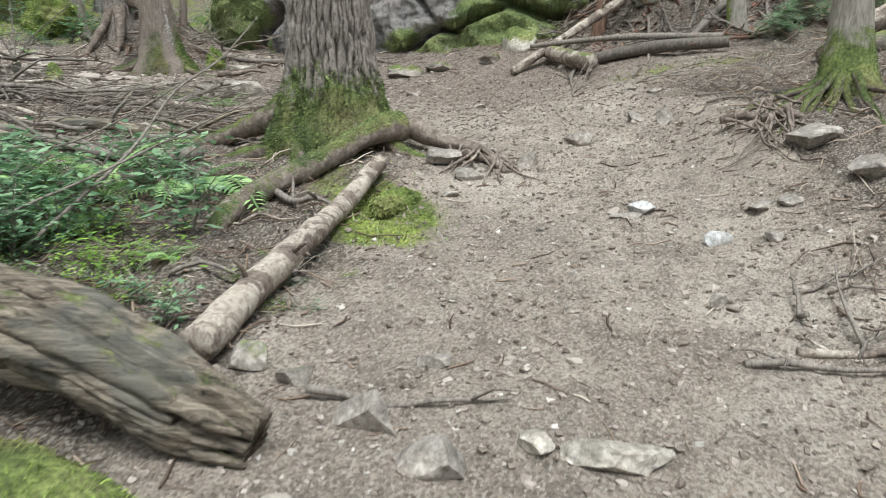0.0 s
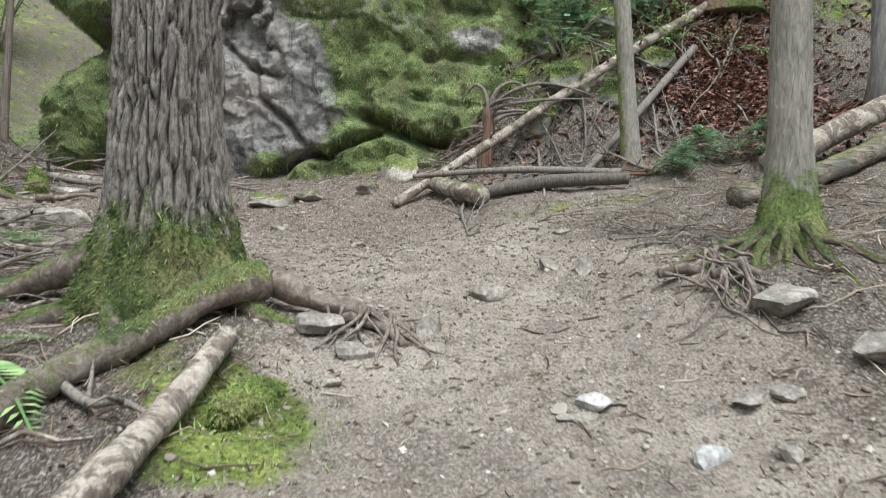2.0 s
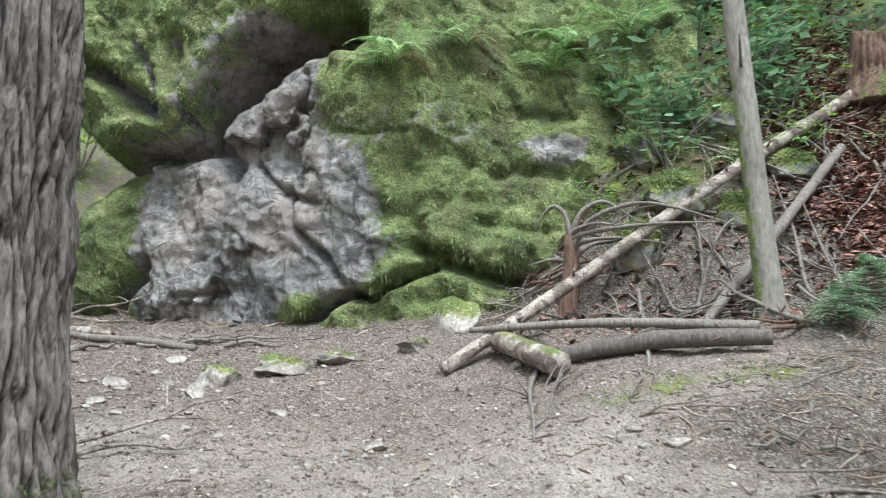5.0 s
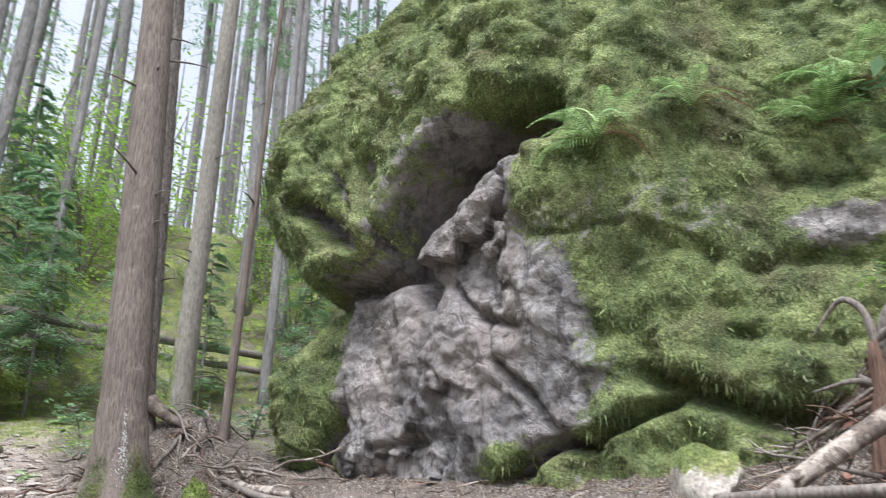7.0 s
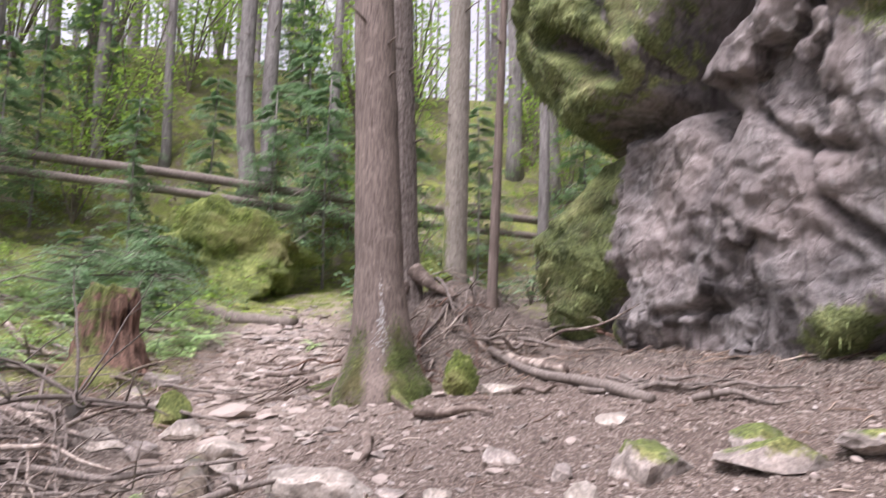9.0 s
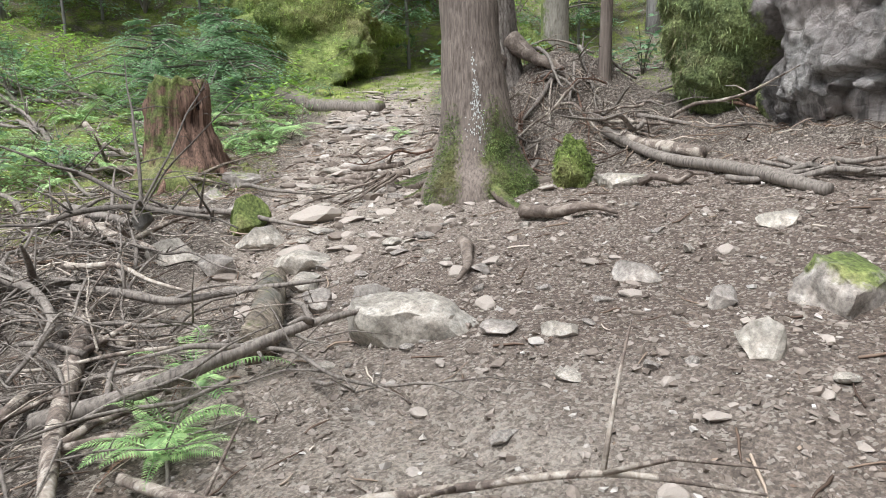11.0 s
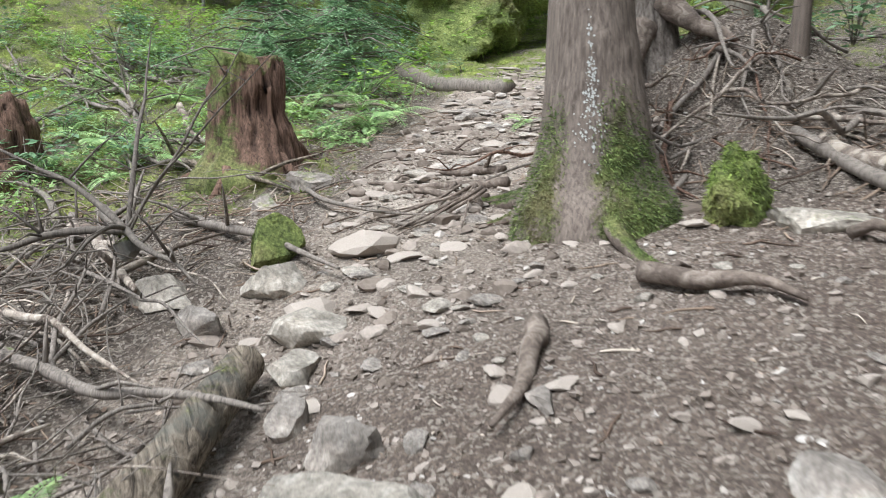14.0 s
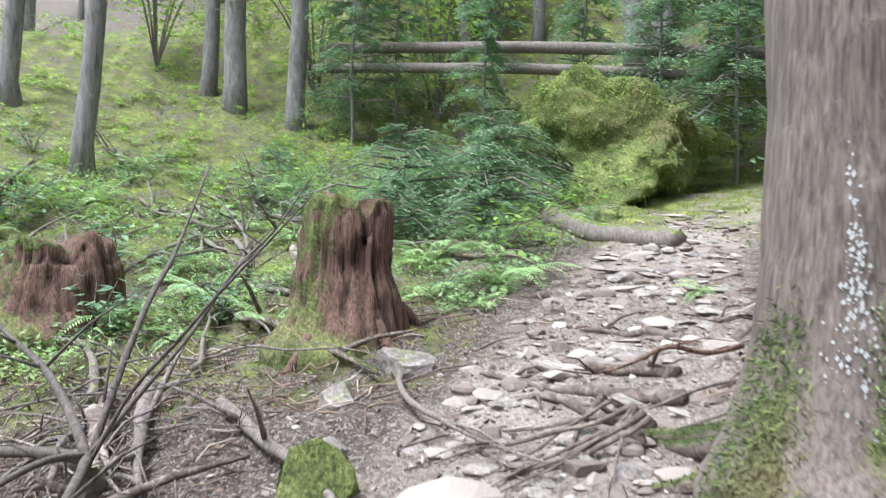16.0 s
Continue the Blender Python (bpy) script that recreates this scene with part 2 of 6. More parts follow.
def leaf_material(name, dark, light, through=0.3, withered=None):
    """Leaves that vary one by one; withered: the colour of dead patches."""
    m = Nodes(name, 0.5, 0.4)
    c = m.ramp(m.island(), (0.0, dark), (1.0, light))
    c = m.mix(0.35, c, m.ramp(m.noise(9, 3), (0.3, 0.6), (0.7, 1.3)), "MULTIPLY")
    if withered:
        m.bsdf.inputs["Roughness"].default_value = 0.8
        c = m.mix(m.ramp(m.noise(1.0, 7, 0.72), (0.5, 0.0), (0.62, 0.85)), c, withered)
        c = m.mix(0.7, c, m.ramp(m.noise(0.8, 5, 0.6, m.stretch(1.7, 1.7, 0.9)), (0.36, 0.38), (0.6, 1.55)), "MULTIPLY")
    mat = m.done(c)
    t = m.tree.nodes.new("ShaderNodeBsdfTranslucent")
    m.plug(t.inputs["Color"], c)
    s = m.tree.nodes.new("ShaderNodeMixShader")
    s.inputs[0].default_value = through
    m.tree.links.new(m.bsdf.outputs[0], s.inputs[1])
    m.tree.links.new(t.outputs[0], s.inputs[2])
    m.tree.links.new(s.outputs[0], m.tree.nodes["Material Output"].inputs["Surface"])
    return mat


FERN = leaf_material("fern_green", (0.15, 0.28, 0.085), (0.43, 0.58, 0.24))
DEADFERN = leaf_material("dead_fern_brown", (0.15, 0.07, 0.04), (0.33, 0.19, 0.12))
LEAF = leaf_material("shrub_leaf", (0.09, 0.18, 0.085), (0.29, 0.43, 0.24))
MAPLE = leaf_material("spring_leaf", (0.16, 0.3, 0.04), (0.36, 0.52, 0.1), 0.45)
NEEDLE = leaf_material("conifer_needles", (0.13, 0.24, 0.12), (0.33, 0.49, 0.26), 0.4)
MOSSBLADE = leaf_material("moss_blades", (0.07, 0.1, 0.04), (0.38, 0.47, 0.18), 0.25, (0.25, 0.2, 0.115))
DARKMOSS = leaf_material("dark_moss_blades", (0.035, 0.055, 0.018), (0.23, 0.3, 0.09), 0.25, (0.12, 0.1, 0.05))
BRIGHTMOSS = leaf_material("bright_moss_blades", (0.1, 0.15, 0.03), (0.33, 0.43, 0.1), 0.25, (0.2, 0.19, 0.07))


def ground_material():
    m = Nodes("forest_floor", 0.92, 0.2)
    trail, moss = m.attr("trail"), m.attr("moss")
    n1, n2, n3 = m.noise(0.8, 6, 0.6), m.noise(11, 8, 0.7), m.noise(60, 5, 0.75)
    dirt = m.ramp(n1, (0.3, (0.16, 0.127, 0.1)), (0.52, (0.29, 0.238, 0.19)), (0.72, (0.44, 0.38, 0.315)))
    dirt = m.mix(m.ramp(m.noise(3.5, 7, 0.7), (0.48, 0.0), (0.62, 0.7)), dirt, (0.1, 0.078, 0.06))
    dirt = m.mix(0.75, dirt, m.ramp(n3, (0.36, 0.36), (0.5, 0.98), (0.62, 1.8)), "MULTIPLY")
    # compacted mid-trail dirt, painted paler for the light that falls there
    dirt = m.mix(m.maths("MULTIPLY", m.ramp(trail, (0.75, 0.0), (1.0, 0.3)), m.noise(1.7, 4, 0.6)), dirt, (0.5, 0.44, 0.37))
    needles = m.noise(1.0, 6, 0.7, m.stretch(70, 22, 40), 1.5)
    duff = m.ramp(needles, (0.32, (0.022, 0.018, 0.014)), (0.5, (0.11, 0.088, 0.07)), (0.66, (0.32, 0.27, 0.22)))
    dirt = m.mix(m.maths("MULTIPLY", m.attr("damp"), 0.75), dirt, m.mix(0.8, (0.12, 0.088, 0.07), m.ramp(n3, (0.36, 0.36), (0.5, 0.98), (0.62, 1.8)), "MULTIPLY"))
    edge = m.maths("ADD", trail, m.maths("MULTIPLY", m.maths("SUBTRACT", n2, 0.5), 0.9))
    c = m.mix(m.ramp(edge, (0.35, 0.0), (0.65, 1.0)), duff, dirt)
    grow = m.maths("ADD", moss, m.maths("MULTIPLY", m.maths("SUBTRACT", m.noise(2.6, 10, 0.8), 0.5), 2.0))
    cover = m.ramp(grow, (0.42, 0.0), (0.7, 1.0))
    c = m.mix(cover, c, moss_colour(m, 1.45, 1.0, 0.6))
    speck = m.cells(75, m.warped(30, 0.03), "F1", "Color")
    c = m.mix(m.maths("MULTIPLY", m.ramp(speck, (0.69, 0.0), (0.75, 0.65)), m.ramp(cover, (0.0, 1.0), (0.5, 0.0))), c, (0.42, 0.37, 0.31))
    c = m.mix(m.maths("MULTIPLY", m.ramp(speck, (0.25, 0.4), (0.32, 0.0)), m.ramp(cover, (0.0, 1.0), (0.5, 0.0))), c, (0.055, 0.043, 0.034))
    h = m.maths("ADD", m.maths("MULTIPLY", n2, 0.6), m.maths("ADD", m.maths("MULTIPLY", needles, 0.3), n3))
    return m.done(c, h, 0.9, 0.03)


GROUND = ground_material()

# ---------------------------------------------------------------- mesh helpers
rng = random.Random(7)


def mesh(name, verts, faces, material, smooth=True, **attrs):
    me = bpy.data.meshes.new(name)
    me.from_pydata([tuple(v) for v in verts], [], faces)
    me.materials.append(material)
    if smooth:
        me.polygons.foreach_set("use_smooth", [True] * len(me.polygons))
    for key, values in attrs.items():
        me.attributes.new(key, "FLOAT", "POINT").data.foreach_set("value", [float(v) for v in values])
    me.update()
    return me


def thing(name, me, label, category, group="", kind="", at=None):
    ob = new(name, me)
    if at:
        ob.matrix_world = at if isinstance(at, Matrix) else Matrix.Translation(at)
    return tagged(ob, label, category, group, kind)


def part(name, me, parent, label=""):
    ob = new(name, me)
    ob.parent = parent
    if label:
        tagged(ob, label)
    return ob


def fbm(p, octaves=4):
    return noise.fractal(p, 0.9, 2.1, octaves)


def sstep(a, b, v):
    v = min(1.0, max(0.0, (v - a) / (b - a)))
    return v * v * (3 - 2 * v)


def lie(x, y):
    """Height of the forest floor without its small relief."""
    a, b = min(9.0, max(-26.0, x)), min(34.0, max(-6.0, y))
    z = -0.213 - 0.0746 * a + 0.1969 * b + 0.0125 * a * a + 0.0129 * a * b + 0.0029 * b * b
    z -= 0.28 * math.exp(-((x - 0.5) ** 2 + (y - 10.6) ** 2) / 1.4)            # hollow at the bend
    z += 0.34 * sstep(1.7, 3.2, x) * sstep(9.0, 6.5, y) * sstep(1.0, 4.0, y)    # bank under the slender tree
    z += 0.22 * math.exp(-((x + 0.75) ** 2 + (y - 6.6) ** 2) / 0.8)             # root mound
    z -= 0.16 * math.exp(-((x + 4.3) ** 2 + (y - 10.1) ** 2) / 0.6)
    z += 0.85 * math.exp(-((x + 5.8) ** 2 + (y - 14.8) ** 2) / 0.9)              # heap of roots
    q = y - 12.0
    if q > 0:
        z += sstep(1.6, 3.4, x) * (1.05 * min(q, 8.0))
    u = (y - x) * 0.7071 - 23.0
    if u > 0:
        z += 0.62 * min(u, 11.0) * sstep(0, 5, u) * sstep(-4, -9, x)
    return z


TRAIL = [(0, -8), (0.1, 0), (0.3, 2.5), (1.0, 5), (1.3, 8), (0.4, 10.2), (-1.5, 11.1), (-3.5, 11.2), (-5.3, 11.7), (-7.0, 12.9), (-9, 14.4), (-11.2, 16.3), (-13, 19), (-14, 23)]


def trail_mask(x, y):
    """1 on the worn path, 0 away from it."""
    best = 9.0
    for (ax, ay), (bx, by) in zip(TRAIL, TRAIL[1:]):
        dx, dy = bx - ax, by - ay
        t = min(1.0, max(0.0, ((x - ax) * dx + (y - ay) * dy) / (dx * dx + dy * dy)))
        best = min(best, math.hypot(x - ax - t * dx, y - ay - t * dy))
    half = 1.5 - 0.75 * sstep(-1.5, -4.5, x)
    m = sstep(half + 0.5, half - 0.4, best)
    apron = sstep(3.2, 2.2, math.hypot((x + 0.6) * 0.55, y - 11.3)) * sstep(12.9, 12.3, y + 0.42 * (x + 1.2) - 0.9)
    return max(m, 0.95 * apron)


def ground_moss(x, y):
    left = sstep(-6.2, -8.0, x) * sstep(13.2, 11.8, y + 0.25 * (x + 8)) * 0.55
    hill = sstep(-9, -12, x) * 0.6
    bank = sstep(2.0, 3.2, x) * sstep(12.0, 13.6, y) * 0.62 * (1 - 0.8 * math.exp(-((x - 6.3) ** 2 + (y - 13) ** 2) / 1.5))
    strip = math.exp(-((x - 2.9) ** 2 * 0.5 + (y - 10.1) ** 2 * 6)) * 0.6
    mound = math.exp(-((x + 0.47) ** 2 * 6 + (y - 5.25) ** 2 * 4)) * 1.25 + math.exp(-((x + 0.95) ** 2 + (y - 5.95) ** 2) * 4) * 0.5
    back = sstep(14.6, 16.5, y) * sstep(-3.0, -5.0, x) * 0.45
    return max(left, hill, bank, strip, mound, back)


def gz(x, y):
    """Height of the forest floor, with hummocks and ruts."""
    z = lie(x, y)
    if abs(x) < 30 and -20 < y < 40:
        t, p = trail_mask(x, y), Vector((x, y, 0))
        z += 0.055 * fbm(p * 0.9) + (0.018 + 0.02 * (1 - t)) * fbm(p * 5 + Vector((3, 1, 0)), 3) + 0.012 * noise.noise(p * 15)
        z += (1 - t) * 0.07 * fbm(p * 1.7 + Vector((9, 5, 0)), 3)
        z += (1 - t) * sstep(-6.5, -8.5, x) * 0.16 * (0.5 - noise.voronoi(p * 1.5)[0][0])
    return z


def steps_of(fine_a, fine_b, step, far):
    out, v, d = [], fine_a, step
    while v > -far:
        d *= 1.22
        v -= d
        out.insert(0, v)
    n = int((fine_b - fine_a) / step)
    out += [fine_a + i * step for i in range(n + 1)]
    v, d = out[-1], step
    while v < far:
        d *= 1.22
        v += d
        out.append(v)
    return out


def build_ground():
    xs, ys = steps_of(-15.0, 7.0, 0.065, 400), steps_of(0.5, 17.0, 0.06, 400)
    verts, trail, moss, damp = [], [], [], []
    for y in ys:
        for x in xs:
            near = abs(x) < 30 and -20 < y < 40
            t = trail_mask(x, y) if near else 0
            z = gz(x, y)
            verts.append((x, y, z))
            trail.append(t)
            damp.append(sstep(9.4, 11.0, y) * sstep(-5.5, -3.5, x))
            moss.append(ground_moss(x, y) if near else 0.3)
    w = len(xs)
    faces = [(j * w + i, j * w + i + 1, (j + 1) * w + i + 1, (j + 1) * w + i) for j in range(len(ys) - 1) for i in range(w - 1)]
    return thing("ground", mesh("ground", verts, faces, GROUND, trail=trail, moss=moss, damp=damp), "trodden brown dirt trail through needle litter and moss", "ground", kind="structure")


GROUND_SHEET = build_ground()


def tube_data(path, radii, seg=12, rough=0.0, freq=6.0, ridge=0.0, ridges=14, ridge_z=6.0, step=None, seed=0.0, mossy_at=None, caps=True, splits=()):
    """A bent, uneven tube through the path's points: verts, faces, moss."""
    pts = [Vector(p) for p in path]
    rad = list(radii) if len(radii) == len(pts) else [radii[0] + (radii[-1] - radii[0]) * i / (len(pts) - 1) for i in range(len(pts))]
    fine, fr = [], []
    for i in range(len(pts) - 1):
        p0, p1, p2, p3 = pts[max(0, i - 1)], pts[i], pts[i + 1], pts[min(len(pts) - 1, i + 2)]
        n = max(1, int((p2 - p1).length / (step or 0.12)))
        for k in range(n):
            t = k / n
            fine.append(0.5 * ((2 * p1) + (p2 - p0) * t + (2 * p0 - 5 * p1 + 4 * p2 - p3) * t * t + (3 * p1 - p0 - 3 * p2 + p3) * t ** 3))
            fr.append(rad[i] + (rad[i + 1] - rad[i]) * t)
    fine.append(pts[-1]), fr.append(rad[-1])
    verts, moss, faces = [], [], []
    run = [0.0]
    for p, q in zip(fine, fine[1:]):
        run.append(run[-1] + (q - p).length)
    axis0 = (fine[1] - fine[0]).normalized()
    side = axis0.cross(Vector((0.13, 0.97, 0.2)) if abs(axis0.z) > 0.7 else Vector((0, 0, 1))).normalized()
    for j, (c, r) in enumerate(zip(fine, fr)):
        ax = (fine[min(j + 1, len(fine) - 1)] - fine[max(j - 1, 0)]).normalized()
        side = (side - ax * side.dot(ax)).normalized()
        up = ax.cross(side)
        for i in range(seg):
            a = 2 * math.pi * i / seg
            d = side * math.cos(a) + up * math.sin(a)
            rr = r
            p = c + d * r
            if rough:
                rr += r * rough * fbm(p * freq + Vector((seed, 0, seed)), 3)
            if ridge:
                # plates: bark ridges that wander and break along the trunk
                k = ridges / 6.28
                q = Vector((math.cos(a) * k, math.sin(a) * k, run[j] * ridge_z + seed))
                q += 0.6 * noise.noise_vector(q * 0.6) + 0.25 * noise.noise_vector(q * 1.9)
                near = noise.voronoi(q)[0]
                rr += ridge * (min(0.8, (near[1] - near[0]) * 2.6) - 0.6 + 0.25 * noise.noise(q * 2.3) + 0.18 * noise.noise(q * 5.7))
            for at, wide, deep in splits:
                turn = (a - at - 0.25 * noise.noise(Vector((run[j] * 1.3, at, seed))) + math.pi) % (2 * math.pi) - math.pi
                rr -= deep * math.exp(-(turn / wide) ** 2)
            q = c + d * rr
            verts.append(q)
            moss.append(mossy_at(q, d) if mossy_at else 0.0)
    for j in range(len(fine) - 1):
        for i in range(seg):
            k = (i + 1) % seg
            faces.append((j * seg + i, j * seg + k, (j + 1) * seg + k, (j + 1) * seg + i))
    if caps:
        for j, flip in ((0, True), (len(fine) - 1, False)):
            verts.append(fine[j])
            moss.append(0.0)
            n = len(verts) - 1
            faces += [((j * seg + (i + 1) % seg, j * seg + i, n) if flip else (j * seg + i, j * seg + (i + 1) % seg, n)) for i in range(seg)]
    return verts, faces, moss


def tube(name, path, radii, material, **how):
    v, f, m = tube_data(path, radii, **how)
    return mesh(name, v, f, material, moss=m)


def joined(name, pieces, material, smooth=True):
    verts, faces, moss = [], [], []
    for v, f, m in pieces:
        o = len(verts)
        verts += v
        moss += m
        faces += [tuple(i + o for i in face) for face in f]
    return mesh(name, verts, faces, material, smooth, moss=moss)


def rock_data(seed, size, cuts=9, sub=3, bumpy=0.24, moss=0.0, lumpy=0.0):
    """A broken stone: a sphere cut by random planes, roughened; its base at z = 0 minus a third of it, sunk."""
    r = random.Random(seed)
    bm = bmesh.new()
    bmesh.ops.create_icosphere(bm, subdivisions=sub, radius=1.0)
    planes = []
    for _ in range(cuts):
        n = Vector((r.gauss(0, 1), r.gauss(0, 1), r.gauss(0, 1))).normalized()
        planes.append((n, r.uniform(0.42, 0.82)))
    off = Vector((seed * 1.37, seed * 0.71, seed * 2.1))
    verts, grow = [], []
    for v in bm.verts:
        p = v.co.copy()
        for n, d in planes:
            over = p.dot(n) - d
            if over > 0:
                p -= n * over
        p *= 1 + bumpy * 0.5 * fbm(p * 1.7 + off, 2) + (0.055 * fbm(p * 4 + off, 3) if sub > 2 else 0)
        if lumpy:
            p *= 1 + lumpy * (0.5 * fbm(p * 1.6 + off, 4) + 0.5 * (0.5 - noise.voronoi(p * 2.6 + off)[0][0]))
        verts.append(Vector((p.x * size[0], p.y * size[1], p.z * size[2])))
        grow.append(moss * (0.35 + 0.65 * max(0.0, v.co.z)) if moss else 0.0)
    faces = [tuple(v.index for v in f.verts) for f in bm.faces]
    bm.free()
    return verts, faces, grow


def rock(x, y, size, material=None, seed=1, sink=0.3, turn=0.0, moss=0.0, label="", name="stone", group="", cuts=12, sub=3, tilt=0.0, category="stone", lumpy=0.0):
    v, f, m = rock_data(seed, size, cuts, sub, moss=moss, lumpy=lumpy)
    me = mesh(name, v, f, material or STONE, smooth=sub > 3, moss=m)
    if sub >= 3:
        me.polygons.foreach_set("use_smooth", [True] * len(me.polygons))
        if not lumpy:
            me.set_sharp_from_angle(angle=radians(24))
    return thing(name, me, label or "grey angular stone half sunk in the dirt trail", category, group, at=pose(x, y, gz(x, y) + size[2] * (1 - 2 * sink) * 0.8, tilt, 0, turn))


# ---------------------------------------------------------------- the great boulder
O, U, OUT = Vector((-1.2, 13.75, 0)), Vector((0.922, -0.387, 0)), Vector((-0.387, -0.922, 0))


def along(points, v):
    for (a, p), (b, q) in zip(points, points[1:]):
        if v <= b:
            return p + (q - p) * max(0.0, (v - a) / (b - a))
    return points[-1][1]


LEFT_EDGE = [(2.0, -4.1), (3.3, -4.4), (3.8, -4.75), (4.4, -4.65), (5.0, -4.2), (5.3, -3.7), (5.6, -3.75), (6.0, -4.15), (6.7, -4.85), (7.8, -5.25), (8.7, -4.85), (9.5, -4.0), (10.0, -2.9), (10.5, -1.2), (11.2, 0.6), (12, 2.0)]
LIP = [(-6, 6.0), (-3.9, 6.0), (-3.3, 6.85), (-2.6, 7.3), (-1.7, 7.25), (-0.85, 7.38), (0.5, 7.15), (0.9, 6.95), (1.2, 6.8), (9, 6.7)]
BROW = [(-6, 6.0), (-4.3, 6.0), (-3.9, 5.7), (-3.4, 5.35), (-2.5, 5.55), (-1.85, 5.5), (-1.4, 5.65), (-1.1, 6.2), (-0.43, 6.62), (0.1, 7.0), (0.8, 7.0), (1.2, 6.7), (9, 6.7)]
# u, z of each carved groove, with its half width and depth
GROOVES = [
    (((-3.4, 5.4), (-2.5, 5.55), (-1.85, 5.48), (-1.35, 5.55), (-0.95, 5.15)), 0.12, 0.4),
    (((0.85, 7.0), (0.15, 7.0), (-0.43, 6.62), (-1.1, 6.2), (-1.36, 5.75)), 0.17, 1.5),
    (((0.75, 7.0), (0.1, 6.95), (-0.4, 6.72), (-0.8, 6.5)), 0.27, 1.1),
    (((-3.3, 6.9), (-2.56, 6.33), (-2.08, 6.06)), 0.13, 0.6),
    (((-2.5, 7.2), (-2.2, 6.7), (-2.0, 6.15)), 0.08, 0.2),
    (((-1.85, 7.15), (-1.65, 6.5), (-1.6, 5.9)), 0.09, 0.28),
    (((-3.8, 7.6), (-3.75, 6.9), (-3.5, 6.3)), 0.1, 0.28),
    (((0.0, 2.85), (0.9, 3.36), (1.15, 3.3), (1.49, 3.48), (1.9, 3.7)), 0.06, 0.5),
    (((0.83, 3.5), (0.55, 3.9), (0.11, 4.27), (0.03, 4.77)), 0.045, 0.22),
    (((-0.6, 5.2), (-0.1, 4.75), (0.5, 4.55)), 0.05, 0.16),
    (((1.7, 3.95), (2.06, 3.8), (2.67, 3.52), (3.2, 3.5)), 0.1, 0.55),
    (((1.75, 6.2), (1.6, 5.4), (1.65, 4.6), (1.8, 4.1)), 0.12, 0.12),
    (((-3.1, 3.2), (-2.9, 3.5), (-2.45, 3.9)), 0.14, 0.55),
    (((-1.8, 3.4), (-1.0, 3.45)), 0.05, 0.15),
    (((1.9, 5.3), (2.6, 4.95), (3.3, 5.0), (3.9, 4.75)), 0.1, 0.14),
    (((2.6, 6.3), (2.9, 5.8), (3.6, 5.75)), 0.1, 0.13),
    (((2.4, 4.3), (3.1, 4.15), (4.0, 4.2)), 0.08, 0.14),
    (((3.9, 6.4), (4.15, 5.4), (4.3, 4.3)), 0.14, 0.35),
]


def seg_dist(points, u, z):
    best = 9.0
    for (ax, ay), (bx, by) in zip(points, points[1:]):
        dx, dy = bx - ax, by - ay
        t = min(1.0, max(0.0, ((u - ax) * dx + (z - ay) * dy) / (dx * dx + dy * dy)))
        best = min(best, math.hypot(u - ax - t * dx, z - ay - t * dy))
    return best


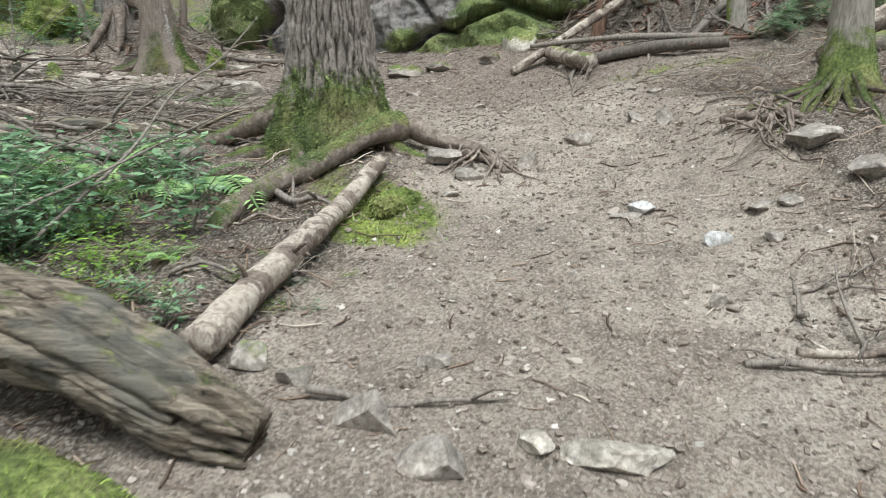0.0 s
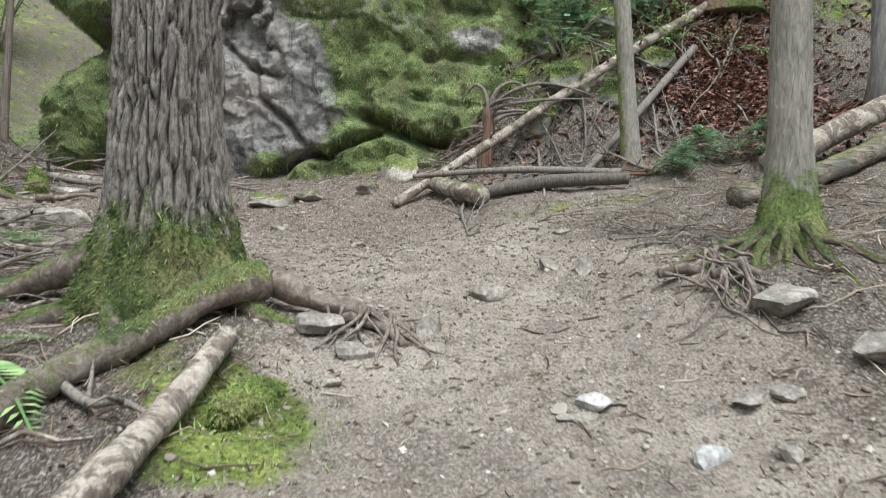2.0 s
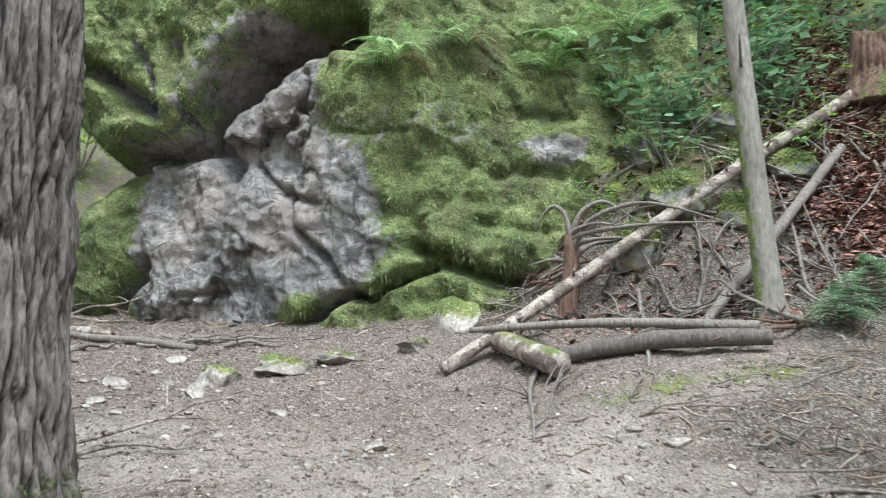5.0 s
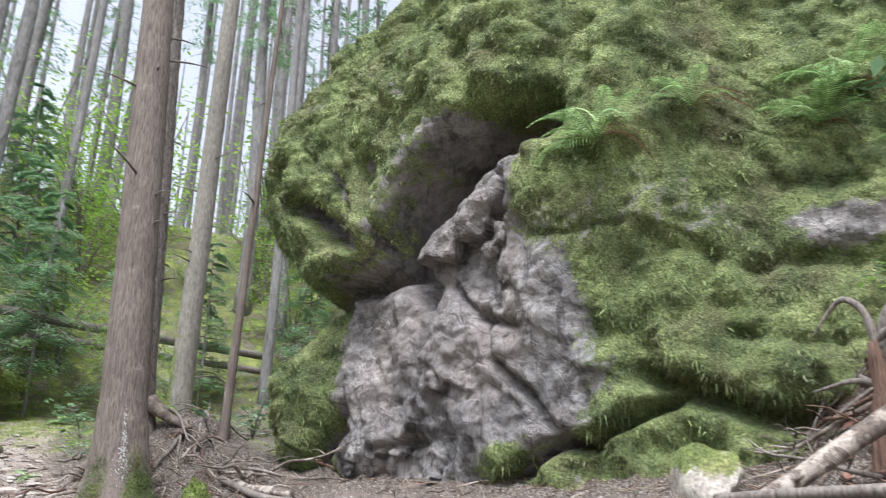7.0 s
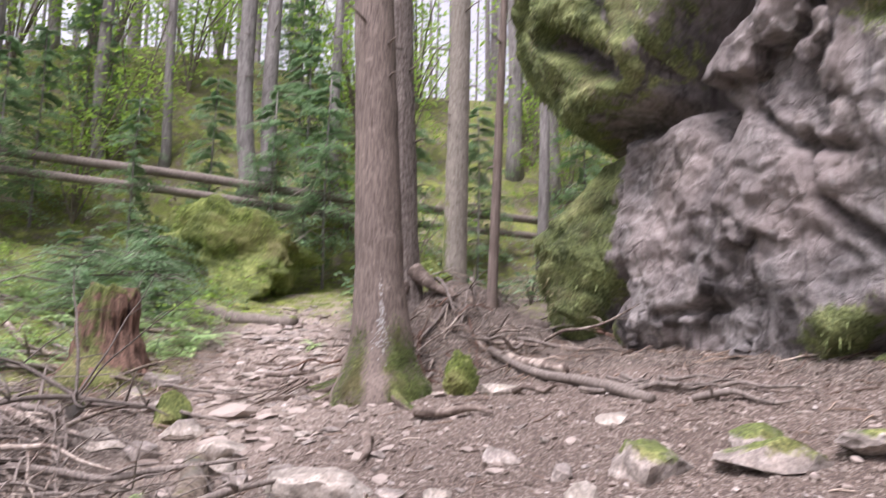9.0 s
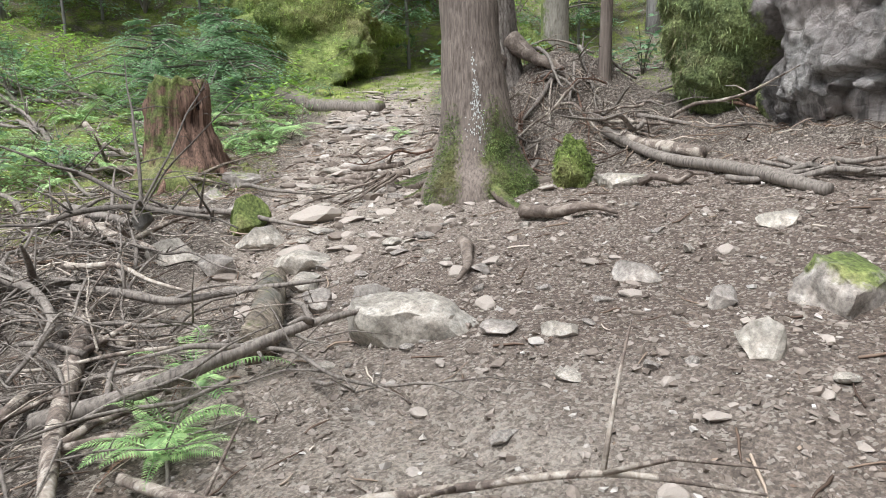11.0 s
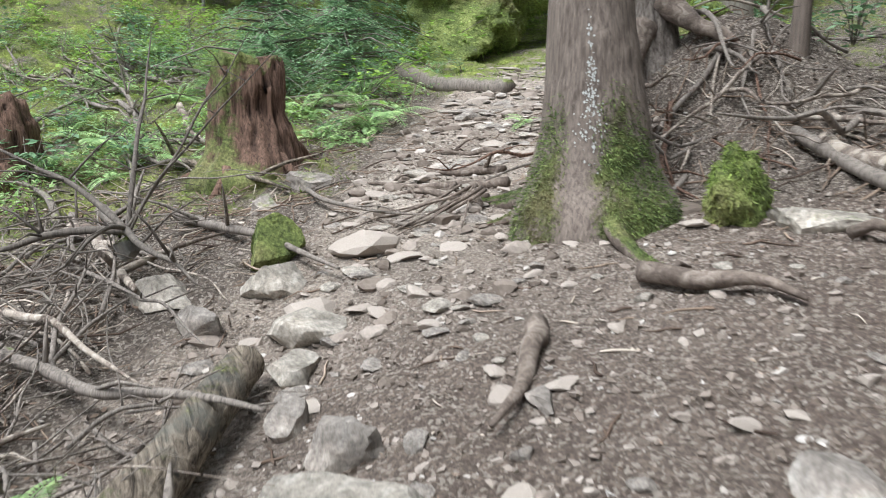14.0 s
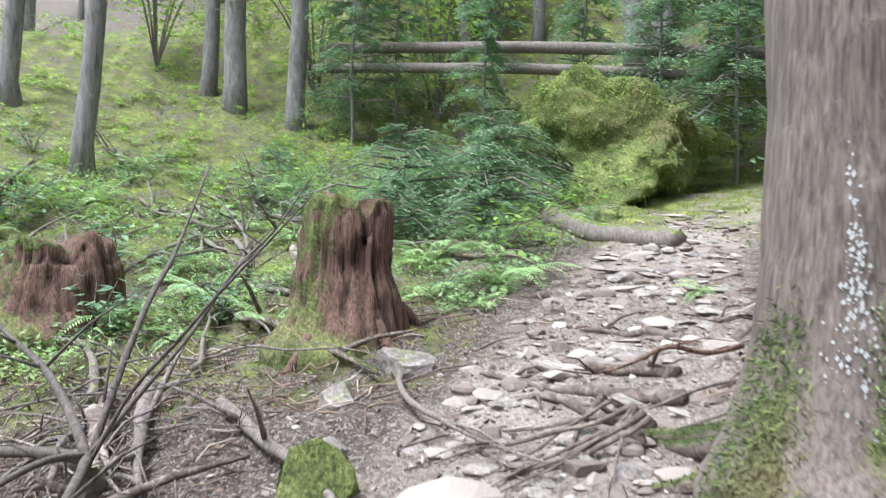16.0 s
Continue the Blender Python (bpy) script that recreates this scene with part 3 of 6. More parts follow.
def face_of(u, z):
    """How far the rock face stands out at u along it and height z, and how mossy it is there."""
    wob = 0.18 * noise.noise(Vector((u * 1.1, z * 1.1, 4)))
    lip = along(LIP, u + wob)
    brow = along(BROW, u + 0.4 * wob)
    over = sstep(brow - 0.1, brow + 0.55, z + 0.4 * wob) * sstep(1.6, 0.2, u)
    d = -0.28 + 0.52 * over * sstep(10.6, 8.2, z) - 0.13 * max(0, z - 7.6) ** 1.6 * 0.35
    d += 0.3 * math.exp(-((u - 0.9) ** 2 * 1.2 + (z - 5.9) ** 2 * 1.0))          # mossy nose beneath the fern
    d += 0.28 * math.exp(-((u + 0.2) ** 2 + (z - 3.9) ** 2) * 0.9)               # bulging foot
    d += 0.55 * math.exp(-((u + 3.6) ** 2 * 2.2 + (z - 4.2) ** 2 * 1.1))         # mossy lobe
    if u > 1.3:
        d -= 0.42 * (u - 1.3) * sstep(1.3, 2.2, u)                                # falls back to the hillside
        d -= 0.5 * max(0, z - 4.2) * sstep(1.6, 3.2, u) * 0.42
    e = u - along(LEFT_EDGE, z)
    R = 1.5
    if e < R:
        k = 1 - max(e, 0) / R
        d -= R * 1.25 * (1 - math.sqrt(max(0.0, 1 - k * k)))
    p = Vector((u, z, 0.3 * u))
    d += 0.16 * fbm(p * 0.8, 4)
    bare = (sstep(-3.3, -2.7, u) if z > 5.4 else sstep(-2.95, -2.45, u + wob)) * sstep(1.95, 0.85, u + 2 * wob + 0.45 * noise.noise(Vector((u * 1.7, z * 1.7, 6)))) * sstep(lip + 0.15, lip - 0.2, z)
    bare *= 1 - sstep(-0.5, 0.7, u + 2 * wob) * sstep(3.75, 3.25, z + wob)          # mossy foot
    bare *= 1 - sstep(0.0, 0.5, u - 0.15 + wob) * sstep(5.0, 5.5, z + wob)       # moss cap on the nose
    bare = max(bare, math.exp(-((u - 3.4) ** 2 * 4 + (z - 5.3) ** 2 * 12)), 0.5 * math.exp(-((u + 4.2) ** 2 * 4 + (z - 6.3) ** 2 * 7)))
    bare *= 1 - 0.8 * over * sstep(-0.2, -1.6, u + 3 * wob)                       # thin moss on the folds of the overhang
    cushion = noise.voronoi(Vector((u * 2.6, z * 2.2, 0.5 * noise.noise(p * 3))))[0][0]
    d += (1 - bare) * 0.085 * (0.45 - cushion)
    if bare > 0.02:
        rough = 0.0
        for k, (fu, fz, amp) in enumerate(((0.5, 0.55, 0.4), (1.3, 1.6, 0.16), (3.6, 4.6, 0.1))):
            q = Vector((u * fu - 0.2 * z * fu, z * fz + 0.35 * u * fz, 7.3 * k)) + 0.3 * noise.noise_vector(p * 1.3) + 0.1 * noise.noise_vector(p * 4)
            cell = noise.voronoi(q)
            g = noise.noise_vector(cell[1][0] * 5.7 + Vector((k, 0, 0)))
            rough += amp / fu * (g.x * (q.x - cell[1][0].x) + g.y * (q.y - cell[1][0].y) + 0.35 * g.z)
            rough -= (0.05, 0.03, 0.012)[k] * math.exp(-((cell[0][1] - cell[0][0]) / 0.05) ** 2)
        rough += over * 0.16 * noise.noise(Vector((u * 3.4 + 0.3 * z, z * 0.7, 8))) + over * 0.06 * noise.noise(Vector((u * 9, z * 1.6, 3)))
        crease = noise.ridged_multi_fractal(p * 1.25 + 0.25 * noise.noise_vector(p * 2), 0.9, 2.1, 5, 1.0, 2.0)
        d += bare * (0.55 * rough + 0.045 * fbm(p * 6, 5) - 0.022 * (crease - 1.0))
    d += (1 - bare) * (0.15 * fbm(p * 2.2 + Vector((5, 2, 0)), 4) + 0.04 * noise.noise(Vector((u * 9, z * 3, 2))) - 0.05 * math.exp(-(noise.noise(Vector((u * 1.3 + z * 0.5, z * 1.1, 5))) / 0.05) ** 2))
    for points, wide, deep in GROOVES:
        s = seg_dist(points, u + wob * 0.3, z)
        if s < wide * 3:
            d -= deep * math.exp(-(s / wide) ** 2)
            bare = max(bare, math.exp(-(s / wide) ** 2) * sstep(1.2, 0.6, u))
    thin = sstep(0.1, 0.6, noise.noise(Vector((u * 0.8, z * 0.8, 9))) + 0.4 * noise.noise(Vector((u * 2.5, z * 2.5, 2))))
    return d, (0.95 - 0.95 * bare) * (1 - 0.38 * thin) + 0.1 * bare


def build_boulder():
    nu, nz, nb, ur = 400, 350, 14, 5.2
    verts, moss, faces = [], [], []
    for j in range(nz):
        z = 2.2 + 9.2 * j / (nz - 1)
        ul = along(LEFT_EDGE, z)
        for i in range(nu):
            t = i / (nu - 1)
            t = 0.35 * t * t + 0.65 * t
            u = ul + (ur - ul) * t
            d, m = face_of(u, z)
            verts.append(O + U * u + OUT * d + Vector((0, 0, z)))
            moss.append(m)
        dl = face_of(ul, z)[0]
        for i in range(nb):
            t = (i + 1) / nb
            verts.append(O + U * (ur + (ul + 0.05 - ur) * t) - OUT * (3.6 + (-dl - 3.6) * max(0, t - 0.6) / 0.4 + 0.15 * math.sin(9 * t)) + Vector((0, 0, z)))
            moss.append(0.9)
    w = nu + nb
    for j in range(nz - 1):
        for i in range(w):
            k = (i + 1) % w
            faces.append((j * w + i, j * w + k, (j + 1) * w + k, (j + 1) * w + i))
    verts.append(O + U * 3 - OUT * 1.8 + Vector((0, 0, 11.6)))
    moss.append(1)
    faces += [((nz - 1) * w + i, (nz - 1) * w + (i + 1) % w, len(verts) - 1) for i in range(w)]
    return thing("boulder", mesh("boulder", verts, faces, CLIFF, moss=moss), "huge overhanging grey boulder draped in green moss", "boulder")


BOULDER = build_boulder()


def tufts(ob, n, size, seed, mat=None, want=0.4, hang=0.5, wide=0.14, label="shaggy green moss", within=None, owner=True):
    """Single blades of moss over the overgrown part of a mesh."""
    r, me = np.random.default_rng(seed), ob.data
    co = np.empty(len(me.vertices) * 3)
    me.vertices.foreach_get("co", co)
    co = co.reshape(-1, 3)
    nv = np.empty(len(me.vertices) * 3)
    me.vertices.foreach_get("normal", nv)
    nv = nv.reshape(-1, 3)
    grown = np.empty(len(me.vertices))
    me.attributes["moss"].data.foreach_get("value", grown)
    area = np.empty(len(me.polygons))
    me.polygons.foreach_get("area", area)
    start = np.empty(len(me.polygons), dtype=int)
    me.polygons.foreach_get("loop_start", start)
    corner = np.empty(len(me.loops), dtype=int)
    me.loops.foreach_get("vertex_index", corner)
    total = np.empty(len(me.polygons), dtype=int)
    me.polygons.foreach_get("loop_total", total)
    tri = np.stack([corner[start], corner[start + 1], corner[start + 2], corner[start + total - 1]], 1)
    share = area * np.clip(grown[tri].mean(1) - want, 0, None)
    if within:
        mid = co[tri].mean(1)
        share *= (mid[:, 0] > within[0]) & (mid[:, 0] < within[1]) & (mid[:, 1] > within[2]) & (mid[:, 1] < within[3])
    pick = tri[r.choice(len(tri), n, p=share / share.sum())]
    a, b = r.random(n), r.random(n)
    k = np.stack([(1 - a) * (1 - b), a * (1 - b), a * b, (1 - a) * b], 1)
    c = (co[pick] * k[..., None]).sum(1) + r.normal(0, 0.3, (n, 3)) * size * 0.2
    up = nv[pick[:, 0]]
    s = size * r.uniform(0.35, 1.25, (n, 1)) ** 1.3
    tip = c + up * s * r.uniform(0.35, 0.9, (n, 1)) + r.normal(0, 0.35, (n, 3)) * s - np.array([0, 0, 1.0]) * s * hang * r.uniform(0.3, 1.6, (n, 1))
    side = np.cross(tip - c, r.normal(0, 1, (n, 3)))
    side *= s * wide / (np.linalg.norm(side, axis=1, keepdims=True) + 1e-9)
    verts = np.stack([c - side, c + side, tip], 1).reshape(-1, 3)
    blades = mesh("moss", verts.tolist(), [(3 * i, 3 * i + 1, 3 * i + 2) for i in range(n)], mat or MOSSBLADE, smooth=False)
    if not owner:
        return thing("ground_moss", blades, label, "moss", kind="stuff")
    return tagged(part("moss", blades, ob.parent or ob, label), kind="stuff")


tufts(BOULDER, 170000, 0.05, 33, hang=0.9, wide=0.12, label="shaggy hanging green and brown moss")

# ---------------------------------------------------------------- trees that stand along the trail


def flared(x, y, z0, r, height, lean=(0, 0), flare=1.9, taper=0.55, foot=0.32):
    """Path and radii of a trunk whose foot widens into the ground."""
    path, radii = [], []
    for h in (-0.35, 0.0, 0.2, 0.45, 0.8, 1.3, 2.5, 4.5, 8, 12, height):
        path.append((x + lean[0] * h, y + lean[1] * h, z0 + h))
        radii.append(r * (1 - (1 - taper) * max(0, h) / height) * (1 + (flare - 1) * math.exp(-max(0, h + 0.1) / foot)))
    return path, radii


def root_path(x, y, ang, r0, length, bend=0.3, rise=0.35, seed=0, n=7):
    """A root that leaves the trunk's foot and dives along the ground."""
    rr, pts, a = random.Random(seed), [], ang
    px, py = x + r0 * math.cos(ang), y + r0 * math.sin(ang)
    for i in range(n):
        t = i / (n - 1)
        pts.append((px, py, gz(px, py) + rise * (1 - t) ** 2.2 + 0.03 * (1 - t) - 0.06 * t))
        a += rr.uniform(-bend, bend)
        px, py = px + length / (n - 1) * math.cos(a), py + length / (n - 1) * math.sin(a)
    return pts


def tree(x, y, r, height, bark, label, lean=(0, 0), flare=1.9, ridge=0.0, ridges=16, ridge_z=6.0, seg=40, step=0.1, roots=(), moss_top=0.0, moss_side=None, root_r=0.1, seed=1, snags=0, taper=0.55, root_bark=None, foot=0.32, moss_gap=None):
    z0 = gz(x, y)
    base = thing("tree", None, label, "tree", at=(x, y, z0))

    def grow(q, d):
        h = q.z - z0
        m = sstep(moss_top, moss_top * 0.2, h) * 0.68 if moss_top else 0.0
        if moss_side:
            m *= 0.35 + 0.65 * max(0.0, d.x * moss_side[0] + d.y * moss_side[1])
        if moss_gap is not None:
            m *= 1 - 0.6 * math.exp(-((math.atan2(d.y, d.x) - moss_gap) / 0.33) ** 2)
        return m

    path, radii = flared(0, 0, 0, r, height, lean, flare, taper, foot)
    v, f, m = tube_data([(a, b, c) for a, b, c in path], radii, seg=seg, rough=0.05, freq=2.5, ridge=ridge, ridges=ridges, ridge_z=ridge_z, step=step, seed=seed, mossy_at=lambda q, d: grow(Vector((q.x, q.y, q.z + z0)), d))
    part("trunk", mesh("trunk", v, f, bark, moss=m), base)
    rr = random.Random(seed)
    for ang, length, rise in roots:
        pts = [(a - x, b - y, c - z0) for a, b, c in root_path(x, y, radians(ang), r * 0.8, length, 0.35, rise, seed + ang)]
        v, f, m = tube_data(pts, [root_r * 1.5, root_r * 1.05, root_r * 0.8, root_r * 0.65, root_r * 0.5, root_r * 0.38, root_r * 0.15], seg=14, rough=0.25, freq=5, step=0.06, seed=ang, mossy_at=(lambda q, d: 0.28 + 0.5 * max(0, d.z)) if moss_top else None)
        part("root", mesh("root", v, f, root_bark or ROOT, moss=m), base)
    for _ in range(snags):
        h, a, ln = rr.uniform(1.2, 6.5), rr.uniform(0, 6.28), rr.uniform(0.08, 0.7)
        c = Vector((lean[0] * h + math.cos(a) * r * 0.85, lean[1] * h + math.sin(a) * r * 0.85, h))
        tip = c + Vector((math.cos(a), math.sin(a), rr.uniform(-0.1, 0.35))) * ln
        part("dead_branch", tube("dead_branch", [c, (c + tip) / 2 + Vector((0, 0, 0.02)), tip], [0.018, 0.012, 0.006], DEADWOOD, seg=6), base)
    return base


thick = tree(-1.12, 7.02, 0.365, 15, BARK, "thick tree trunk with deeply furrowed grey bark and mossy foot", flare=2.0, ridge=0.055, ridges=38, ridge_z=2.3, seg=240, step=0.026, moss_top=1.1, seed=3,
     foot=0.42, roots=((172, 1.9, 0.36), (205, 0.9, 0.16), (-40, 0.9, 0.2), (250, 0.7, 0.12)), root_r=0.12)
slender = tree(3.54, 7.02, 0.165, 12, GREYBARK, "slender grey trunk with a green mossy flared foot", flare=2.2, ridge=0.008, ridges=26, seg=90, step=0.05, moss_top=1.0, seed=11,
     roots=tuple((172 + 11 * i, 0.95 + 0.1 * (i * 5 % 7), 0.08 + 0.03 * (i * 3 % 5)) for i in range(10)), root_r=0.034, lean=(0.02, 0.0))
tree(4.1, 11.35, 0.125, 12, GREYBARK, "thin mossy grey trunk standing before the bank", lean=(-0.05, 0.01), flare=1.4, seg=40, moss_top=5, moss_side=(-1, 0.6), seed=13, snags=3)
cedar = tree(-4.79, 12.67, 0.25, 16, CEDAR, "straight reddish-brown cedar trunk with mossy flared foot", flare=2.35, foot=0.4, ridge=0.006, ridges=40, seg=130, step=0.05, moss_top=1.35, moss_side=(0.75, -0.65), moss_gap=radians(-50), seed=17,
     roots=((-28, 1.2, 0.12), (-60, 0.6, 0.1), (-130, 0.7, 0.15), (190, 1.1, 0.2), (215, 0.9, 0.2)), root_r=0.055, snags=10, lean=(-0.11, 0.035))
tree(-6.2, 14.3, 0.21, 16, BARK, "dark furrowed conifer trunk growing from a heap of roots", flare=1.5, ridge=0.02, ridges=28, ridge_z=2.7, seg=90, step=0.06, seed=19, roots=((-60, 1.1, 0.4), (-120, 1.0, 0.4), (0, 1.0, 0.4)), root_r=0.08, snags=8, lean=(-0.085, 0.025))
tree(-9.04, 18.35, 0.24, 17, GREYBARK, "grey-green conifer trunk beyond the trail", seg=50, step=0.1, moss_top=5, moss_side=(-1, -0.5), seed=23, snags=10, lean=(0.015, 0.0))
tree(-5.2, 14.85, 0.065, 9, CEDAR, "thin leaning brown sapling trunk beside the boulder", flare=1.2, seg=16, seed=29, lean=(0.045, 0.0), snags=6, taper=0.4)


def lichen(x, y, r, n, seed):
    """White lichen flakes on the cedar's flank."""
    rr, verts, faces = random.Random(seed), [], []
    base = cedar.matrix_world.translation
    for k in range(n):
        h = min(1.25, abs(rr.gauss(0.55, 0.17)) + 0.12)
        a = math.atan2(-0.65, 0.76) + rr.gauss(0, 0.15) * (1.3 - h)
        rad = r * (1 + 1.35 * math.exp(-(h + 0.1) / 0.4)) + 0.006 + rr.uniform(0, 0.008)
        c = Vector((math.cos(a) * rad - 0.11 * h, math.sin(a) * rad + 0.035 * h, h))
        side = Vector((-math.sin(a), math.cos(a), 0))
        s = rr.uniform(0.002, 0.009)
        up = Vector((0, 0, 1)) * s * rr.uniform(0.8, 2.2)
        o = len(verts)
        verts += [c - side * s, c - up * rr.uniform(0.5, 1), c + side * s * rr.uniform(0.5, 1), c + up]
        faces.append((o, o + 1, o + 2, o + 3))
    tagged(part("lichen", mesh("lichen", verts, faces, LICHEN, False), cedar, "white lichen flakes"), kind="stuff")


lichen(-4.79, 12.67, 0.25, 170, 5)
for owner, count, size in ((thick, 26000, 0.032), (slender, 9000, 0.026), (cedar, 15000, 0.026)):
    trunk = [o for o in owner.children if o.name.startswith("trunk")][0]
    tufts(trunk, count, size, count, DARKMOSS, want=0.33, label="green moss on the foot")
    for o in [o for o in owner.children if o.name.startswith("root")]:
        if o.data.attributes["moss"].data[0].value > 0.1:
            tufts(o, 1600, size * 0.8, count + len(o.name), DARKMOSS, want=0.42, label="green moss on the root")

# ---------------------------------------------------------------- fallen logs and roots


def log(name, path, radii, material, label, moss=None, rough=0.12, seg=22, step=0.06, freq=4, category="log", group="", stubs=0, seed=1, ridge=0.0, splits=()):
    o = Vector(path[0])
    local = [Vector(p) - o for p in path]
    v, f, m = tube_data(local, radii, seg=seg, rough=rough, freq=freq, step=step, seed=seed, mossy_at=moss, ridge=ridge, ridges=13, ridge_z=0.35, splits=splits)
    ob = thing(name, mesh(name, v, f, material, moss=m), label, category, group, at=tuple(o))
    rr = random.Random(seed)
    for _ in range(stubs):
        t = rr.uniform(0.08, 0.95) * (len(local) - 1)
        i = min(int(t), len(local) - 2)
        c = local[i].lerp(local[i + 1], t - i)
        ax = (local[i + 1] - local[i]).normalized()
        d = Vector((rr.gauss(0, 1), rr.gauss(0, 1), rr.gauss(0.4, 0.7)))
        d = (d - ax * d.dot(ax)).normalized()
        ln = rr.uniform(0.05, 0.16)
        part("branch_stub", tube("branch_stub", [c, c + d * (radii[0] + ln * 0.5), c + d * (radii[0] + ln) + ax * ln * 0.4], [0.022, 0.014, 0.008], material, seg=6), ob)
    return ob


def onto(x, y, h=0.0):
    return (x, y, gz(x, y) + h)


top_moss = lambda q, d: 0.62 * max(0.0, d.z)  # noqa: E731
# the pale dead log beside the moss patch
log("fallen_log", [onto(-0.6, 5.95, 0.1), onto(-0.78, 5.2, 0.1), onto(-0.95, 4.3, 0.12), onto(-1.15, 3.2, 0.1)], [0.062, 0.072, 0.08, 0.088], PALEWOOD, "pale barkless dead log with small knots on the dirt", stubs=9, seed=3, rough=0.16, step=0.04)
# the mossy root that arches from the thick trunk
log("surface_root", [onto(-0.45, 6.55, 0.2), onto(-0.72, 6.35, 0.17), onto(-1.1, 6.02, 0.12), onto(-1.4, 5.62, 0.1), onto(-1.55, 5.2, 0.07), onto(-1.6, 4.9, 0.0)], [0.13, 0.105, 0.095, 0.09, 0.085, 0.06], ROOT, "long mossy tree root lying above the soil", moss=lambda q, d: 0.38 + 0.5 * max(0, d.z) * (1 if q.length < 0.9 else 0.3), category="root", rough=0.2, seed=5)
log("surface_root", [onto(-0.4, 6.6, 0.16), onto(-0.1, 6.55, 0.1), onto(0.2, 6.5, 0.08), onto(0.42, 6.15, 0.0)], [0.1, 0.07, 0.055, 0.03], ROOT, "bent brown root crossing the trail edge", category="root", rough=0.2, seed=6, moss=lambda q, d: 0.2 * max(0, d.z))
# the big rotten log close by
ROTTEN = [onto(-3.2, 3.1, 0.44), onto(-2.2, 2.85, 0.4), onto(-1.5, 2.72, 0.31), onto(-0.98, 2.62, 0.15), onto(-0.72, 2.56, 0.07)]
rotten = log("rotten_log", ROTTEN, [0.21, 0.2, 0.185, 0.155, 0.1], LOGWOOD, "big rotten split log with flaking brown wood", rough=0.2, seg=72, step=0.03, freq=2.2, seed=9, ridge=0.05, splits=((-0.2, 0.2, 0.1), (0.5, 0.1, 0.07), (-0.85, 0.06, 0.04), (-1.35, 0.05, 0.03)), moss=lambda q, d: 0.4 * max(0, d.z))


def slabs(owner, path, r, n, seed):
    """Long splinters of wood that stand off a rotten log's flank."""
    rr, o = random.Random(seed), Vector(path[0])
    pts = [Vector(p) - o for p in path]
    for k in range(n):
        a = radians(-75 + 190 * k / (n - 1) + rr.uniform(-8, 8))
        t0 = rr.uniform(0.0, 1.9)
        t1 = min(len(pts) - 1.02, t0 + rr.uniform(1.4, 3.0))
        way = []
        for i in range(7):
            t = t0 + (t1 - t0) * i / 6
            j = int(t)
            c, ax = pts[j].lerp(pts[j + 1], t - j), (pts[j + 1] - pts[j]).normalized()
            side = ax.cross(Vector((0, 0, 1))).normalized()
            out = side * math.cos(a) + Vector((0, 0, 1)) * math.sin(a)
            way.append(c + out * (r * (1 - 0.1 * t) * rr.uniform(0.88, 0.98)))
        w = rr.uniform(0.025, 0.05)
        part("splinter", tube("splinter", way, [w * 0.3, w, w * 1.1, w, w * 0.9, w * 0.7, w * 0.2], LOGWOOD, seg=10, rough=0.5, freq=9, step=0.04, seed=seed + k, mossy_at=lambda q, d: 0.45 * max(0, d.z)), owner)


slabs(rotten, ROTTEN, 0.2, 15, 4)
mossy_log = log("mossy_log", [onto(-3.0, 2.55, 0.1), onto(-1.7, 2.3, 0.06), onto(-0.85, 2.12, -0.06)], [0.2, 0.17, 0.1], LOGWOOD, "log fully covered in bright green moss", rough=0.2, seg=30, step=0.05, seed=10, moss=lambda q, d: 0.95)
tufts(mossy_log, 16000, 0.03, 8, BRIGHTMOSS, label="bright green moss coat")
for o in [o for o in scene.objects if o.name.startswith("surface_root")]:
    if max(d.value for d in o.data.attributes["moss"].data) > 0.6:
        tufts(o, 5000, 0.024, 9, want=0.45, label="green moss along the root")
# the tangle under the right end of the boulder
log("fallen_tree", [(0.86, 11.5, 2.42), (2.4, 12.1, 3.42), (4.4, 12.85, 4.75), (6.5, 13.6, 6.05), (7.6, 14.0, 6.8)], [0.062, 0.07, 0.078, 0.08, 0.08], PALEWOOD, "long pale fallen tree leaning up the bank", stubs=16, seed=12, seg=24)
log("cut_log", [(1.42, 11.75, gz(1.42, 11.75) + 0.16), (1.88, 10.72, gz(1.88, 10.72) + 0.15)], [0.105, 0.12], PALEWOOD, "short sawn log with a round pale cut end and mossy top", moss=top_moss, rough=0.06, seed=14)
log("fallen_log", [onto(1.95, 11.15, 0.1), onto(2.8, 10.85, 0.12), onto(3.7, 10.5, 0.14)], [0.08, 0.09, 0.07], SHOOT, "dark barkless log lying flat at the foot of the bank", rough=0.1, seed=15)
log("fallen_pole", [(1.15, 11.75, 2.82), (2.4, 11.15, 2.86), (3.7, 10.75, 2.8)], [0.03, 0.045, 0.055], DEADWOOD, "thin dead pole resting across the logs", rough=0.12, seed=16)
log("fallen_log", [(3.4, 11.35, 2.82), (4.6, 12.2, 3.9), (5.95, 13.1, 5.15)], [0.05, 0.06, 0.06], DEADWOOD, "thin grey fallen stem leaning on the bank", rough=0.12, seed=17)
log("fallen_log", [onto(4.3, 9.1, 0.1), onto(5.4, 9.4, 0.14), onto(7.0, 9.9, 0.2)], [0.12, 0.13, 0.14], LOGWOOD, "mossy log lying behind the slender tree", moss=top_moss, seed=18)
log("fallen_log", [onto(5.2, 9.9, 0.2), onto(6.4, 10.0, 0.45), onto(8.0, 10.0, 0.8)], [0.14, 0.15, 0.16], PALEWOOD, "thick pale log propped at the bank's foot", seed=19)
